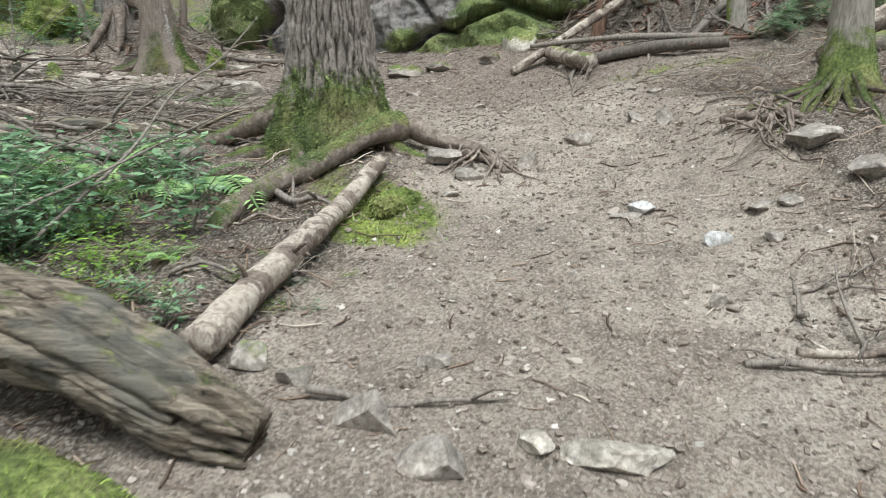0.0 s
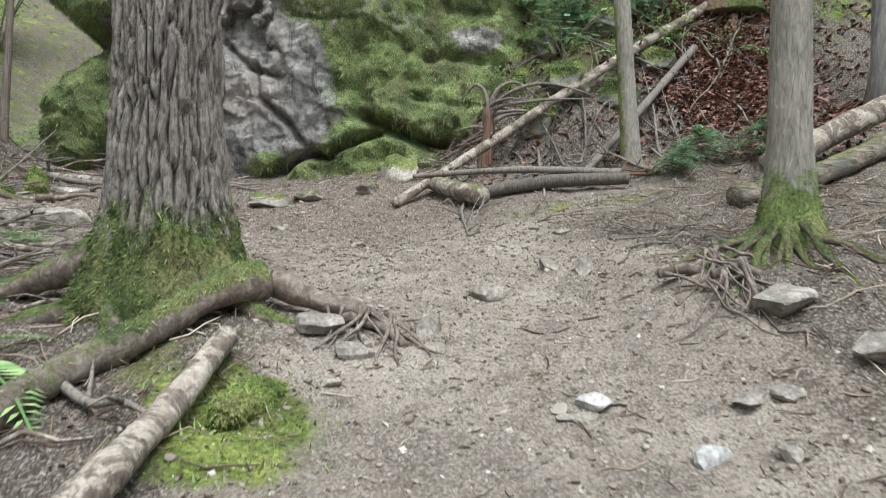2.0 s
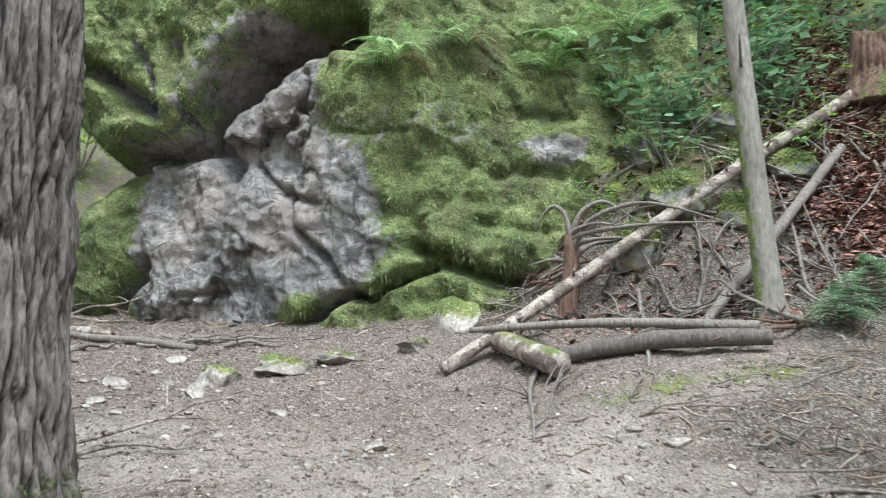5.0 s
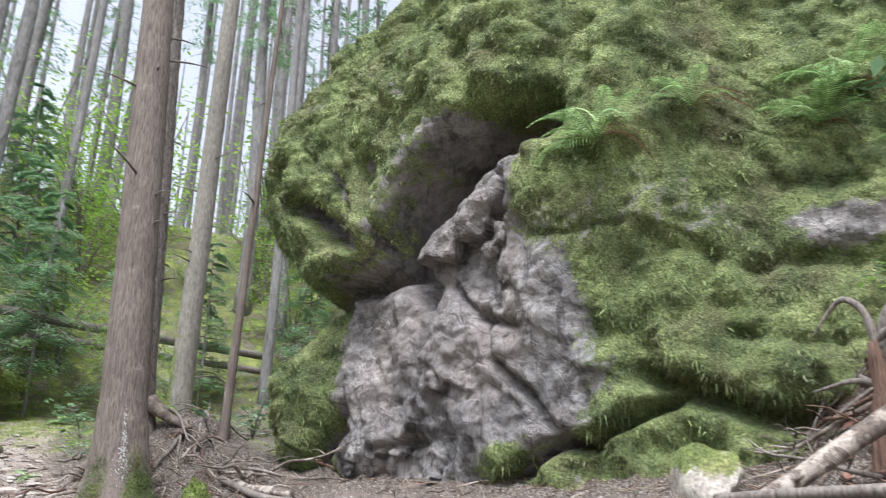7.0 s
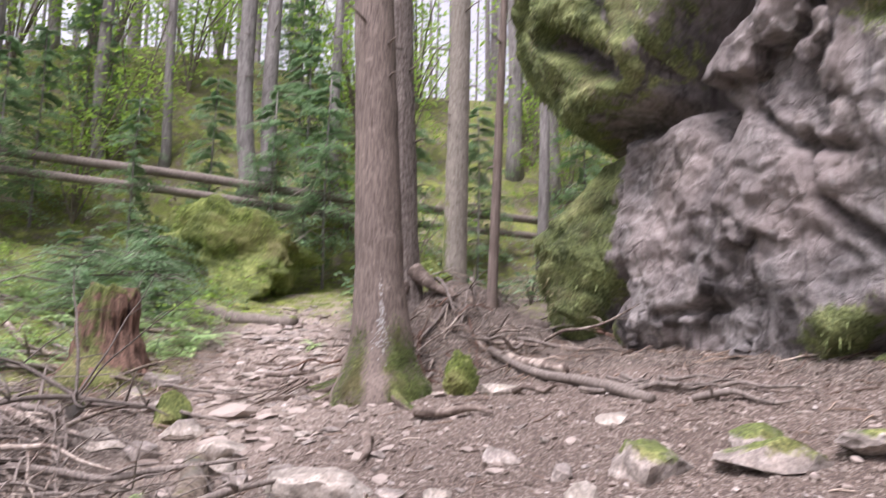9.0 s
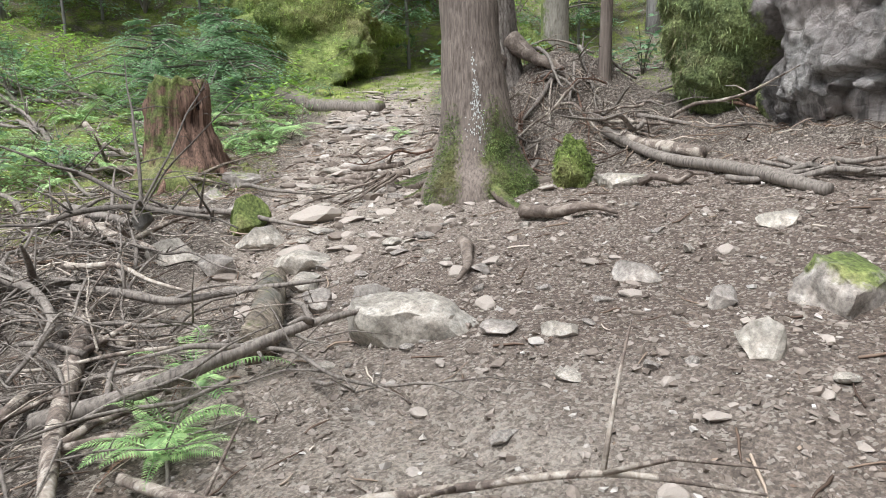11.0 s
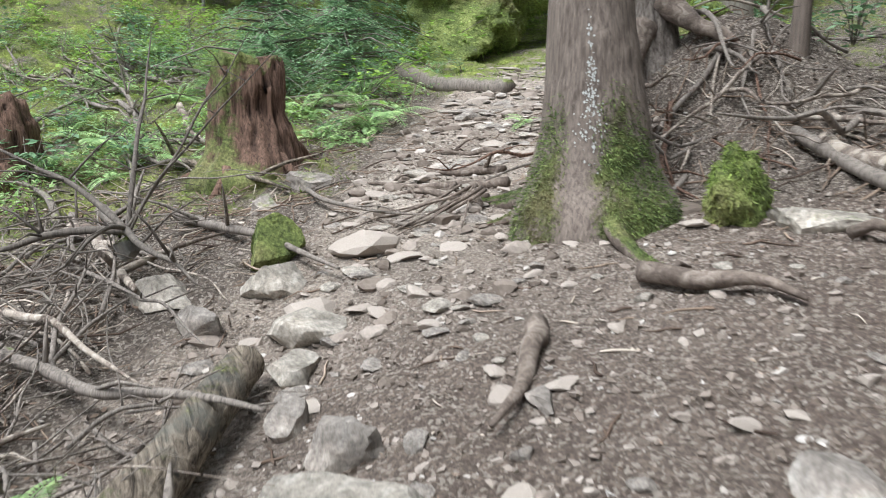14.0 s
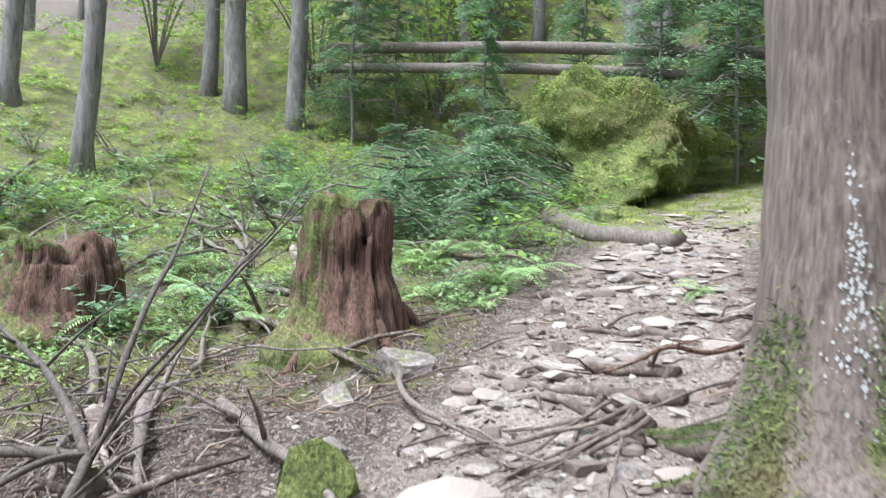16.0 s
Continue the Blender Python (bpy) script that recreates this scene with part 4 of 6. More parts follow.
# beyond the cedar
log("fallen_branch", [(-4.55, 14.05, gz(-4.55, 14.05) + 0.06), (-3.6, 13.5, gz(-3.6, 13.5) + 0.06), (-2.7, 13.1, gz(-2.7, 13.1) + 0.04), (-1.95, 12.77, gz(-1.95, 12.77) + 0.03)], [0.04, 0.04, 0.045, 0.04], DEADWOOD, "long bare stick lying on the dirt by the boulder", category="branch", seed=21, rough=0.2)
log("fallen_branch", [(-4.3, 14.0, gz(-4.3, 14.0) + 0.12), (-3.95, 13.75, gz(-3.95, 13.75) + 0.05), (-3.2, 13.5, gz(-3.2, 13.5) + 0.05)], [0.045, 0.06, 0.055], PALEWOOD, "curved bare stick lying on the dirt", category="branch", seed=22, rough=0.2)
log("mossy_log", [onto(-4.4, 10.5, 0.12), onto(-3.85, 10.18, 0.13), onto(-3.4, 9.9, 0.1)], [0.085, 0.095, 0.1], LOGWOOD, "short mossy log lying beside the trail edge", moss=lambda q, d: 0.35 * max(0.0, d.z), seed=24)
log("trail_log", [onto(-12.1, 14.7, 0.1), onto(-11.0, 14.9, 0.1), onto(-9.8, 15.2, 0.06)], [0.15, 0.14, 0.11], DEADWOOD, "dark log edging the upper trail", seed=25, moss=top_moss)
log("fallen_tree", [(-21.5, 12.6, 8.3), (-17.3, 16.1, 7.6), (-14.4, 20.2, 7.15), (-11.5, 24.5, 6.9)], [0.12, 0.12, 0.12, 0.11], DEADWOOD, "long grey fallen tree spanning the slope like a rail", seed=26, step=0.3, stubs=14)
log("fallen_tree", [(-21.3, 12.4, 7.75), (-17.1, 15.9, 7.1), (-14.2, 20.0, 6.65), (-11.3, 24.3, 6.4)], [0.11, 0.11, 0.1, 0.09], DEADWOOD, "second grey fallen tree just below another", seed=27, step=0.3, stubs=14)



def stump(x, y, r, h, label, seed):
    z0 = gz(x, y)
    pts = [(0, 0, -0.25), (0, 0, 0.0), (0, 0, 0.25), (0.0, 0, 0.6), (0, 0, h * 0.85), (0, 0, h)]
    v, f, m = tube_data(pts, [r * 2.0, r * 1.75, r * 1.3, r * 1.05, r, r * 0.93], seg=90, rough=0.14, freq=2.5, ridge=0.055, ridges=30, ridge_z=1.0, step=0.05, seed=seed, mossy_at=lambda q, d: 0.66 * max(0, 0.4 * d.x - 0.7 * d.y) + (0.5 if q.z > h - 0.05 else 0) + 0.3 * sstep(0.3, 0.0, q.z))
    for i, q in enumerate(v):
        if q.z > h * 0.8:
            q.z += 0.22 * noise.noise(Vector((q.x * 5, q.y * 5, seed))) + 0.06 * noise.noise(Vector((q.x * 16, q.y * 16, seed)))
    base = thing("tree_stump", mesh("tree_stump", v, f, ROTWOOD, moss=m), label, "stump", at=(x, y, z0))
    for k, a in enumerate((-1.9, -0.7, 0.4, 2.6, 1.6)):
        pp = [(p[0] - x, p[1] - y, p[2] - z0) for p in root_path(x, y, a, r * 1.25, 0.38, 0.2, 0.12, seed + k)]
        part("root", tube("root", pp, [0.085, 0.06, 0.045, 0.035, 0.028, 0.02, 0.01], ROTWOOD, seg=12, rough=0.2, mossy_at=lambda q, d: 0.4 * max(0, d.z)), base)
    return base


stump(-8.35, 11.47, 0.33, 1.1, "rotten red-brown stump with moss and ferns on top", 31)
stump(6.9, 13.7, 0.3, 0.8, "crumbling red-brown rotten stump above the bank", 41)
stump(-9.95, 9.2, 0.42, 0.75, "broad dark mossy stump beyond the brush", 37)

# ---------------------------------------------------------------- stones
PALE = "pale stone set in the trodden dirt"
for x, y, size, mat, seed, turn, moss, label in (
    (1.7, 4.84, (0.13, 0.09, 0.075), WHITESTONE, 1, 20, 0, "white rounded stone on the dirt trail"),
    (1.34, 5.4, (0.13, 0.09, 0.06), WHITESTONE, 2, -10, 0, "flat whitish stone sunk in the trail"),
    (1.2, 5.25, (0.13, 0.08, 0.03), STONE, 3, 10, 0, "flat grey stone flush with the dirt"),
    (2.1, 5.2, (0.14, 0.1, 0.06), STONE, 4, 15, 0, "flat grey stone at the trail edge"),
    (2.3, 5.15, (0.12, 0.1, 0.05), STONE, 41, 70, 0, "brown flat stone at the trail edge"),
    (2.0, 4.72, (0.075, 0.06, 0.06), STONE, 5, 40, 0, "small grey block of stone"),
    (-0.36, 2.82, (0.2, 0.14, 0.13), STONE, 6, -25, 0.1, "grey angular rock rising from the trail"),
    (-0.1, 2.6, (0.21, 0.12, 0.11), STONE, 7, -35, 0.1, "pale grey wedge-shaped rock in the trail"),
    (0.58, 2.62, (0.24, 0.11, 0.1), PALESTONE, 8, 5, 0, "bluish pale slab of stone in the trail"),
    (0.28, 2.72, (0.1, 0.12, 0.04), PALESTONE, 81, 5, 0, "flat bluish stone sunk in the dirt"),
    (0.62, 6.62, (0.17, 0.12, 0.13), STONE, 9, 30, 0, "dark brown-sided stone block in the trail"),
    (1.24, 7.42, (0.2, 0.1, 0.08), STONE, 10, 0, 0, "low brown stone in the trail"),
    (1.86, 7.92, (0.15, 0.1, 0.1), STONE, 12, 20, 0, PALE), (2.1, 7.68, (0.13, 0.1, 0.12), STONE, 13, 60, 0, "grey upright stone in the trail"),
    (2.85, 5.1, (0.24, 0.16, 0.14), STONE, 14, 20, 0.4, "mossy grey stone on the bank"), (3.1, 5.0, (0.15, 0.12, 0.1), STONE, 141, 50, 0.4, "small stone on the bank"),
    (1.38, 3.9, (0.075, 0.055, 0.055), STONE, 15, 50, 0, "small dark cube of stone"), (-0.1, 3.3, (0.09, 0.07, 0.05), STONE, 16, 5, 0, "grey stone in the dirt"),
    (-0.92, 3.25, (0.12, 0.1, 0.1), STONE, 17, 5, 0.55, "mossy stone beside the dead log"), (-0.7, 3.12, (0.1, 0.08, 0.07), STONE, 18, 50, 0.55, "mossy stone beside the dead log"),
    (-0.36, 4.1, (0.045, 0.035, 0.03), PALESTONE, 19, 50, 0, "small pale pebble on the trail"),
    (-0.05, 6.35, (0.22, 0.16, 0.14), STONE, 20, 50, 0.35, "rounded grey rock among the tree roots"), (0.1, 6.0, (0.14, 0.1, 0.08), STONE, 201, 20, 0.1, "brown stone below the roots"),
    (2.75, 5.95, (0.3, 0.22, 0.16), STONE, 21, 35, 0.3, "brown earth-stained rock under the exposed roots"),
    (-2.88, 10.48, (0.33, 0.26, 0.27), PALESTONE, 22, 25, 0.3, "large pale rock with a mossy flank at the trail edge"),
    (-1.38, 10.93, (0.13, 0.12, 0.13), PALESTONE, 23, 10, 0, "pale grey block of stone on the dirt"),
    (-1.3, 11.55, (0.29, 0.25, 0.17), STONE, 124, -20, 0.7, "large mossy pale rock on the dirt"),
    (-0.75, 11.75, (0.34, 0.26, 0.17), STONE, 25, 15, 0.75, "low moss-topped rock at the bend"),
    (-0.25, 12.0, (0.3, 0.22, 0.1), STONE, 251, 35, 0.75, "flat moss-topped rock at the bend"),
    (-3.6, 13.05, (0.38, 0.2, 0.11), PALESTONE, 26, 5, 0.45, "flat pale stone with mossy edge"),
    (-1.98, 12.28, (0.14, 0.12, 0.07), PALESTONE, 27, 40, 0, "flat pale stone on brown dirt"),
    (-5.75, 10.98, (0.16, 0.26, 0.24), MOSSROCK, 28, 20, 2.2, "mossy stone edging the trail"), (-5.3, 10.85, (0.2, 0.18, 0.16), PALESTONE, 29, 70, 0.2, "pale stone edging the trail"),
    (-4.7, 10.85, (0.24, 0.18, 0.17), PALESTONE, 30, 30, 0.35, "pale angular stone edging the trail"), (-4.35, 10.68, (0.17, 0.15, 0.13), PALESTONE, 31, 0, 0.3, "pale stone edging the trail"),
    (-3.9, 10.55, (0.15, 0.13, 0.11), STONE, 32, 50, 0.2, "grey stone edging the trail"), (-3.45, 10.6, (0.18, 0.13, 0.12), STONE, 33, 20, 0.2, "grey stone edging the trail"),
    (-6.2, 11.05, (0.2, 0.15, 0.12), PALESTONE, 34, 20, 0.1, "flat pale stone on the trail"), (-7.1, 11.3, (0.22, 0.17, 0.14), STONE, 35, 20, 0.5, "mossy stone beside the stump"),
    (-7.5, 11.75, (0.26, 0.16, 0.15), STONE, 36, 40, 0.5, "flat mossy stone beside the stump"),
    (-3.2, 11.2, (0.16, 0.07, 0.03), STONE, 37, -40, 0, "flat grey flake of stone"), (-2.28, 11.42, (0.14, 0.11, 0.1), STONE, 38, 45, 0, "brown angular stone standing in dirt"),
    (-2.15, 10.72, (0.11, 0.09, 0.05), PALESTONE, 39, 5, 0, PALE), (-2.42, 10.6, (0.1, 0.09, 0.05), STONE, 40, 5, 0, PALE), (-1.75, 11.3, (0.1, 0.08, 0.08), STONE, 43, 5, 0, "brown stone on the dirt"),
    (1.0, 12.75, (0.36, 0.32, 0.34), PALESTONE, 44, 10, 0.85, "pale rock with a moss cap below the boulder"),
    (-5.1, 10.45, (0.2, 0.16, 0.14), STONE, 45, 10, 0.2, "grey stone in the brush"), (-5.6, 10.35, (0.28, 0.16, 0.14), PALESTONE, 46, 40, 0.1, "pale broken rock in the brush"),
    (-0.9, 11.95, (0.22, 0.2, 0.12), STONE, 47, 40, 0.8, "small mossy rock at the bend"), (0.6, 12.3, (0.3, 0.2, 0.12), STONE, 48, 40, 0.85, "mossy low rock at the boulder's foot"),
    (-0.6, 10.7, (0.12, 0.1, 0.06), STONE, 49, 10, 0.0, PALE), (0.3, 9.9, (0.12, 0.1, 0.05), STONE, 50, 10, 0.0, PALE), (2.35, 9.0, (0.13, 0.1, 0.06), STONE, 51, 10, 0.0, PALE),
):
    rock(x, y, size, mat, seed, 0.38, turn, moss, label, sub=4 if max(size) > 0.19 else 3)
great = rock(-14.5, 16.9, (2.3, 1.6, 1.45), MOSSROCK, 60, 0.18, 20, 2.1, "great boulder wholly overgrown with bright moss", name="boulder", sub=6, cuts=8, category="boulder", lumpy=0.5)
behind = rock(-9.3, 17.6, (0.7, 0.6, 0.6), MOSSROCK, 61, 0.2, 20, 2.2, "mossy rock beyond the cedar", name="boulder", sub=5, cuts=6, category="boulder", lumpy=0.4)
hummock = rock(-4.05, 13.0, (0.14, 0.16, 0.26), MOSSROCK, 62, 0.3, 0, 3.2, "bright green moss hummock beside the cedar", name="moss_hummock", sub=5, cuts=0, category="moss", lumpy=0.4)
ridge_moss = rock(-0.42, 5.55, (0.12, 0.32, 0.12), MOSSROCK, 64, 0.6, -30, 3.2, "yellow-green moss ridge over a buried root", name="moss_cushion", sub=6, cuts=0, category="moss", lumpy=0.22)

for o, n, size in ((great, 30000, 0.07), (behind, 6000, 0.06), (hummock, 3500, 0.028), (ridge_moss, 5000, 0.022)):
    tufts(o, n, size, n, BRIGHTMOSS, want=0.25, label="bright green moss coat")
for k, (x, y, size) in enumerate(((3.15, 12.55, (0.42, 0.34, 0.36)), (3.75, 12.95, (0.5, 0.4, 0.42)), (4.45, 12.75, (0.38, 0.36, 0.3)), (3.5, 13.6, (0.55, 0.42, 0.4)), (4.7, 13.75, (0.5, 0.45, 0.4)), (5.3, 13.05, (0.36, 0.3, 0.24)))):
    o = rock(x, y, size, MOSSROCK, 160 + k, 0.3, k * 50, 1.3, "mossy rock on the bank beside the boulder", name="bank_rock", sub=5, cuts=10, category="rock", group="mossy rocks on the bank")
    tufts(o, 4000, 0.045, 60 + k, want=0.45, label="green moss cap")
tufts(GROUND_SHEET, 70000, 0.06, 3, BRIGHTMOSS, want=0.22, hang=0.2, within=(-22, -5.5, 5, 26), label="bright green moss carpeting the slope", owner=False)
tufts(GROUND_SHEET, 26000, 0.05, 4, MOSSBLADE, want=0.15, hang=0.2, within=(-2, 9, 4.5, 18), label="green moss on the bank and trail edge", owner=False)

# loose stones of hand size, and the gravel between them
SHAPES = []
for k in range(10):
    v, f, m = rock_data(100 + k, (1, rng.uniform(0.6, 0.9), rng.uniform(0.3, 0.6)), 8, 2)
    SHAPES.append((mesh("loose_stone", v, f, PEBBLES, smooth=False, moss=m), mesh("loose_stone", v, f, PALESTONE, smooth=False, moss=m), mesh("loose_stone", v, f, STONE, smooth=False, moss=m)))


def loose(n, box, size, label, want=0.4, seed=3, flat=1.0):
    r, made = random.Random(seed), 0
    while made < n:
        x, y = r.uniform(box[0], box[1]), r.uniform(box[2], box[3])
        if trail_mask(x, y) < want:
            continue
        s = size * r.uniform(0.5, 1.0) ** 1.5 * (1 + (r.random() < 0.08))
        ob = new("loose_stone", r.choice(r.choice(SHAPES)))
        ob.matrix_world = pose(x, y, gz(x, y) + s * 0.1 * (2 * flat - 1), r.uniform(-15, 15) * flat, r.uniform(-15, 15) * flat, r.uniform(0, 360)) @ Matrix.Diagonal((s, s, s * flat, 1))
        tagged(ob, label, "stone", "loose stones on the trail")
        made += 1


loose(34, (-1.6, 2.6, 2.2, 8), 0.055, "small angular stone lying loose on the trail")
loose(30, (-1.5, 3.2, 7, 12), 0.07, "small brownish stone lying loose on the trail", seed=4)
loose(70, (-4.2, -0.8, 9.9, 12.6), 0.075, "small pale stone lying loose on brown dirt", seed=5)
loose(70, (-10.5, -5.0, 10.8, 15.5), 0.2, "flat pinkish rock slab stepping up the trail", 0.7, seed=8, flat=0.5)
loose(160, (-12.0, -4.0, 10.3, 17.0), 0.14, "flat broken stone in the rocky trail", 0.55, seed=6, flat=0.6)



def set_stones(n, box, small, large, want, seed, label):
    """Stones trodden into the dirt, too many to count."""
    r, pieces = random.Random(seed), []
    kinds = [rock_data(300 + k, (1, r.uniform(0.55, 0.95), r.uniform(0.3, 0.6)), 9, 2) for k in range(14)]
    while len(pieces) < n:
        x, y = r.uniform(box[0], box[1]), r.uniform(box[2], box[3])
        if trail_mask(x, y) < want:
            continue
        v, f, m = r.choice(kinds)
        s = small + (large - small) * r.random() ** 2.6
        turn = pose(x, y, gz(x, y) - s * 0.04, r.uniform(-14, 14), r.uniform(-14, 14), r.uniform(0, 360)) @ Matrix.Scale(s, 4)
        pieces.append(([turn @ p for p in v], f, m))
    thing("set_stones", joined("set_stones", pieces, PEBBLES, False), label, "stones", kind="stuff")


set_stones(900, (-4.6, 0.5, 9.4, 13.0), 0.014, 0.05, 0.3, 31, "small pale stones trodden into brown dirt")
set_stones(700, (-1.5, 3.2, 1.8, 10.5), 0.012, 0.042, 0.3, 32, "small grey stones trodden into the dirt trail")
set_stones(520, (-11.5, -4.2, 10.2, 16.5), 0.03, 0.13, 0.5, 33, "flat broken stones paving the rocky trail")


def gravel():
    """Chips of stone: jittered boxes, thick on the worn path."""
    r, verts, faces, made = random.Random(12), [], [], 0
    quads = ((0, 1, 3, 2), (4, 6, 7, 5), (0, 4, 5, 1), (2, 3, 7, 6), (0, 2, 6, 4), (1, 5, 7, 3))
    while made < 48000:
        x, y = r.uniform(-9, 4), r.uniform(1.2, 14.5)
        t = trail_mask(x, y)
        if r.random() > 0.08 + t * 0.6:
            continue
        s = 0.003 + 0.019 * r.random() ** 3.5
        c = Vector((x, y, gz(x, y) + s * 0.15))
        turn = Euler((r.uniform(-0.5, 0.5), r.uniform(-0.5, 0.5), r.uniform(0, 6.28))).to_matrix()
        flat = r.uniform(0.25, 0.7)
        o = len(verts)
        for k in range(8):
            p = Vector(((k & 1) * 2 - 1, ((k >> 1) & 1) * 1.5 - 0.75, ((k >> 2) * 2 - 1) * flat))
            verts.append(c + turn @ (p * s * r.uniform(0.35, 1.15)))
        faces += [tuple(o + i for i in q) for q in quads]
        made += 1
    thing("gravel", mesh("gravel", verts, faces, PEBBLES, False), "scattered pale and brown stone chips on the trail", "gravel", kind="stuff")


gravel()


def litter():
    """Twigs, bark chips and dead leaves."""
    pieces, r = [], random.Random(14)
    for n in range(60000):
        x, y = (r.uniform(-9.5, 8), r.uniform(1.4, 16.5))
        t = trail_mask(x, y)
        if r.random() < 0.74 * t:
            continue
        a, s = r.uniform(0, 6.28), r.uniform(0.006, 0.03) * (1 - 0.45 * t)
        c = Vector((x, y, gz(x, y) + 0.008))
        ax, up = Vector((math.cos(a), math.sin(a), r.uniform(-0.3, 0.3))) * s, Vector((-math.sin(a), math.cos(a), r.uniform(-0.5, 0.5))) * s * r.uniform(0.15, 0.6)
        pieces.append(([c - ax, c + up, c + ax, c - up], [(0, 1, 2, 3)], [0] * 4))
    thing("bark_chips", joined("bark_chips", pieces, LITTER, False), "brown bark chips and dead leaves strewn over soil", "litter", kind="stuff")
    pieces = []
    for n in range(7000):
        x, y = (r.uniform(-9.5, 6), r.uniform(1.4, 14.8))
        t = trail_mask(x, y)
        if r.random() < 0.72 * t:
            continue
        a, s = r.uniform(0, 6.28), r.uniform(0.06, 0.32) * (1.6 - t)
        pts, px, py = [], x, y
        for i in range(4):
            pts.append((px, py, gz(px, py) + 0.008 + (0.06 * (1 - t) * r.random())))
            a += r.uniform(-0.4, 0.4)
            px, py = px + s / 3 * math.cos(a), py + s / 3 * math.sin(a)
        w = r.uniform(0.002, 0.006)
        pieces.append(tube_data(pts, [w, w * 1.2, w, w * 0.5], seg=4, step=1, caps=False))
    thing("twigs", joined("twigs", pieces, LITTER), "thin dead twigs strewn over the forest floor", "litter", kind="stuff")


litter()

# ---------------------------------------------------------------- dead branches and brush


def branch(x, y, ang, length, r0, label="bare dead branch lying in the brush", h=0.03, lift=0.0, seed=1, mat=None, twigs=4, group="", bend=0.25, moss=0.0, heap=None):
    """A dead branch with side twigs, its thick end at x, y."""
    rr = random.Random(seed)
    z0 = gz(x, y)
    pts, px, py, a, n = [], x, y, radians(ang), 6
    for i in range(n):
        t = i / (n - 1)
        pts.append(Vector((px - x, py - y, gz(px, py) - z0 + h + lift * t + 0.03 * rr.uniform(-1, 1))))
        a += rr.uniform(-bend, bend)
        px, py = px + length / (n - 1) * math.cos(a), py + length / (n - 1) * math.sin(a)
    v, f, m = tube_data(pts, [r0, r0 * 0.9, r0 * 0.78, r0 * 0.62, r0 * 0.45, r0 * 0.2], seg=9, rough=0.15, freq=9, step=0.07, seed=seed, mossy_at=(lambda q, d: moss * max(0, d.z)) if moss else None)
    o = Vector((x, y, z0))
    if heap is None:
        ob = thing("fallen_branch", mesh("fallen_branch", v, f, mat or DEADWOOD, moss=m), label, "branch", group, at=(x, y, z0))
    else:
        heap.append(([p + o for p in v], f, m))
    for k in range(twigs):
        i = rr.randint(1, n - 2)
        c = pts[i]
        d = Vector((rr.gauss(0, 1), rr.gauss(0, 1), abs(rr.gauss(0, 0.5)))).normalized()
        ln = length * rr.uniform(0.12, 0.35)
        way, thick_at = [c, c + d * ln * 0.5 + Vector((0, 0, 0.02)), c + d * ln + Vector((rr.uniform(-0.05, 0.05), 0, -0.02))], [r0 * 0.4, r0 * 0.28, r0 * 0.1]
        if heap is None:
            part("twig", tube("twig", way, thick_at, mat or DEADWOOD, seg=5), ob)
        else:
            heap.append(tube_data([p + o for p in way], thick_at, seg=5))
    return None if heap is not None else ob


def brushwood(heap, label):
    """Dead branches too many to count, as one."""
    thing("brushwood", joined("brushwood", heap, DEADWOOD), label, "branches", kind="stuff")


B = "dead sticks beside the trail"
branch(1.3, 3.3, -12, 0.9, 0.02, "long dead stick at the trail edge", group=B, seed=1, twigs=2)
branch(1.75, 3.7, 70, 0.5, 0.016, "bent dead stick at the trail edge", group=B, seed=2, twigs=1, lift=0.05)
branch(1.9, 3.4, 80, 0.6, 0.015, "upright-leaning dead stick at the trail edge", group=B, seed=3, twigs=1, lift=0.1)
branch(1.6, 3.45, 3, 0.8, 0.025, "pale dead stick at the trail edge", group=B, seed=4, mat=PALEWOOD)
for k in range(26):
    branch(1.5 + 1.2 * rng.random(), 2.9 + 1.2 * rng.random(), rng.uniform(-40, 60), rng.uniform(0.3, 0.8), rng.uniform(0.006, 0.013), "thin dead stick in a heap at the trail edge", group=B, seed=50 + k, twigs=1, mat=rng.choice((DEADWOOD, PALEWOOD)))
branch(-0.62, 2.98, -12, 0.85, 0.02, "thin crooked stick across the dirt", seed=6, twigs=1)
branch(-1.6, 4.1, 20, 0.9, 0.014, "thin stick leaning over the dead log", seed=7, lift=0.1)
branch(-1.75, 5.0, -2, 0.7, 0.02, "short brown stick by the mossy root", seed=8, mat=PALEWOOD, twigs=1)
# bare whips rising through the undergrowth
branch(-2.5, 4.3, 60, 2.0, 0.014, "bare whip of a shrub leaning over the undergrowth", seed=9, lift=1.15, twigs=8, h=0.1)
branch(-2.9, 4.0, 45, 2.2, 0.011, "bare whip of a shrub leaning over the undergrowth", seed=10, lift=0.8, twigs=7, h=0.1)
branch(-3.4, 4.9, 30, 2.0, 0.01, "bare whip of a shrub leaning over the undergrowth", seed=11, lift=0.9, twigs=7, h=0.1)
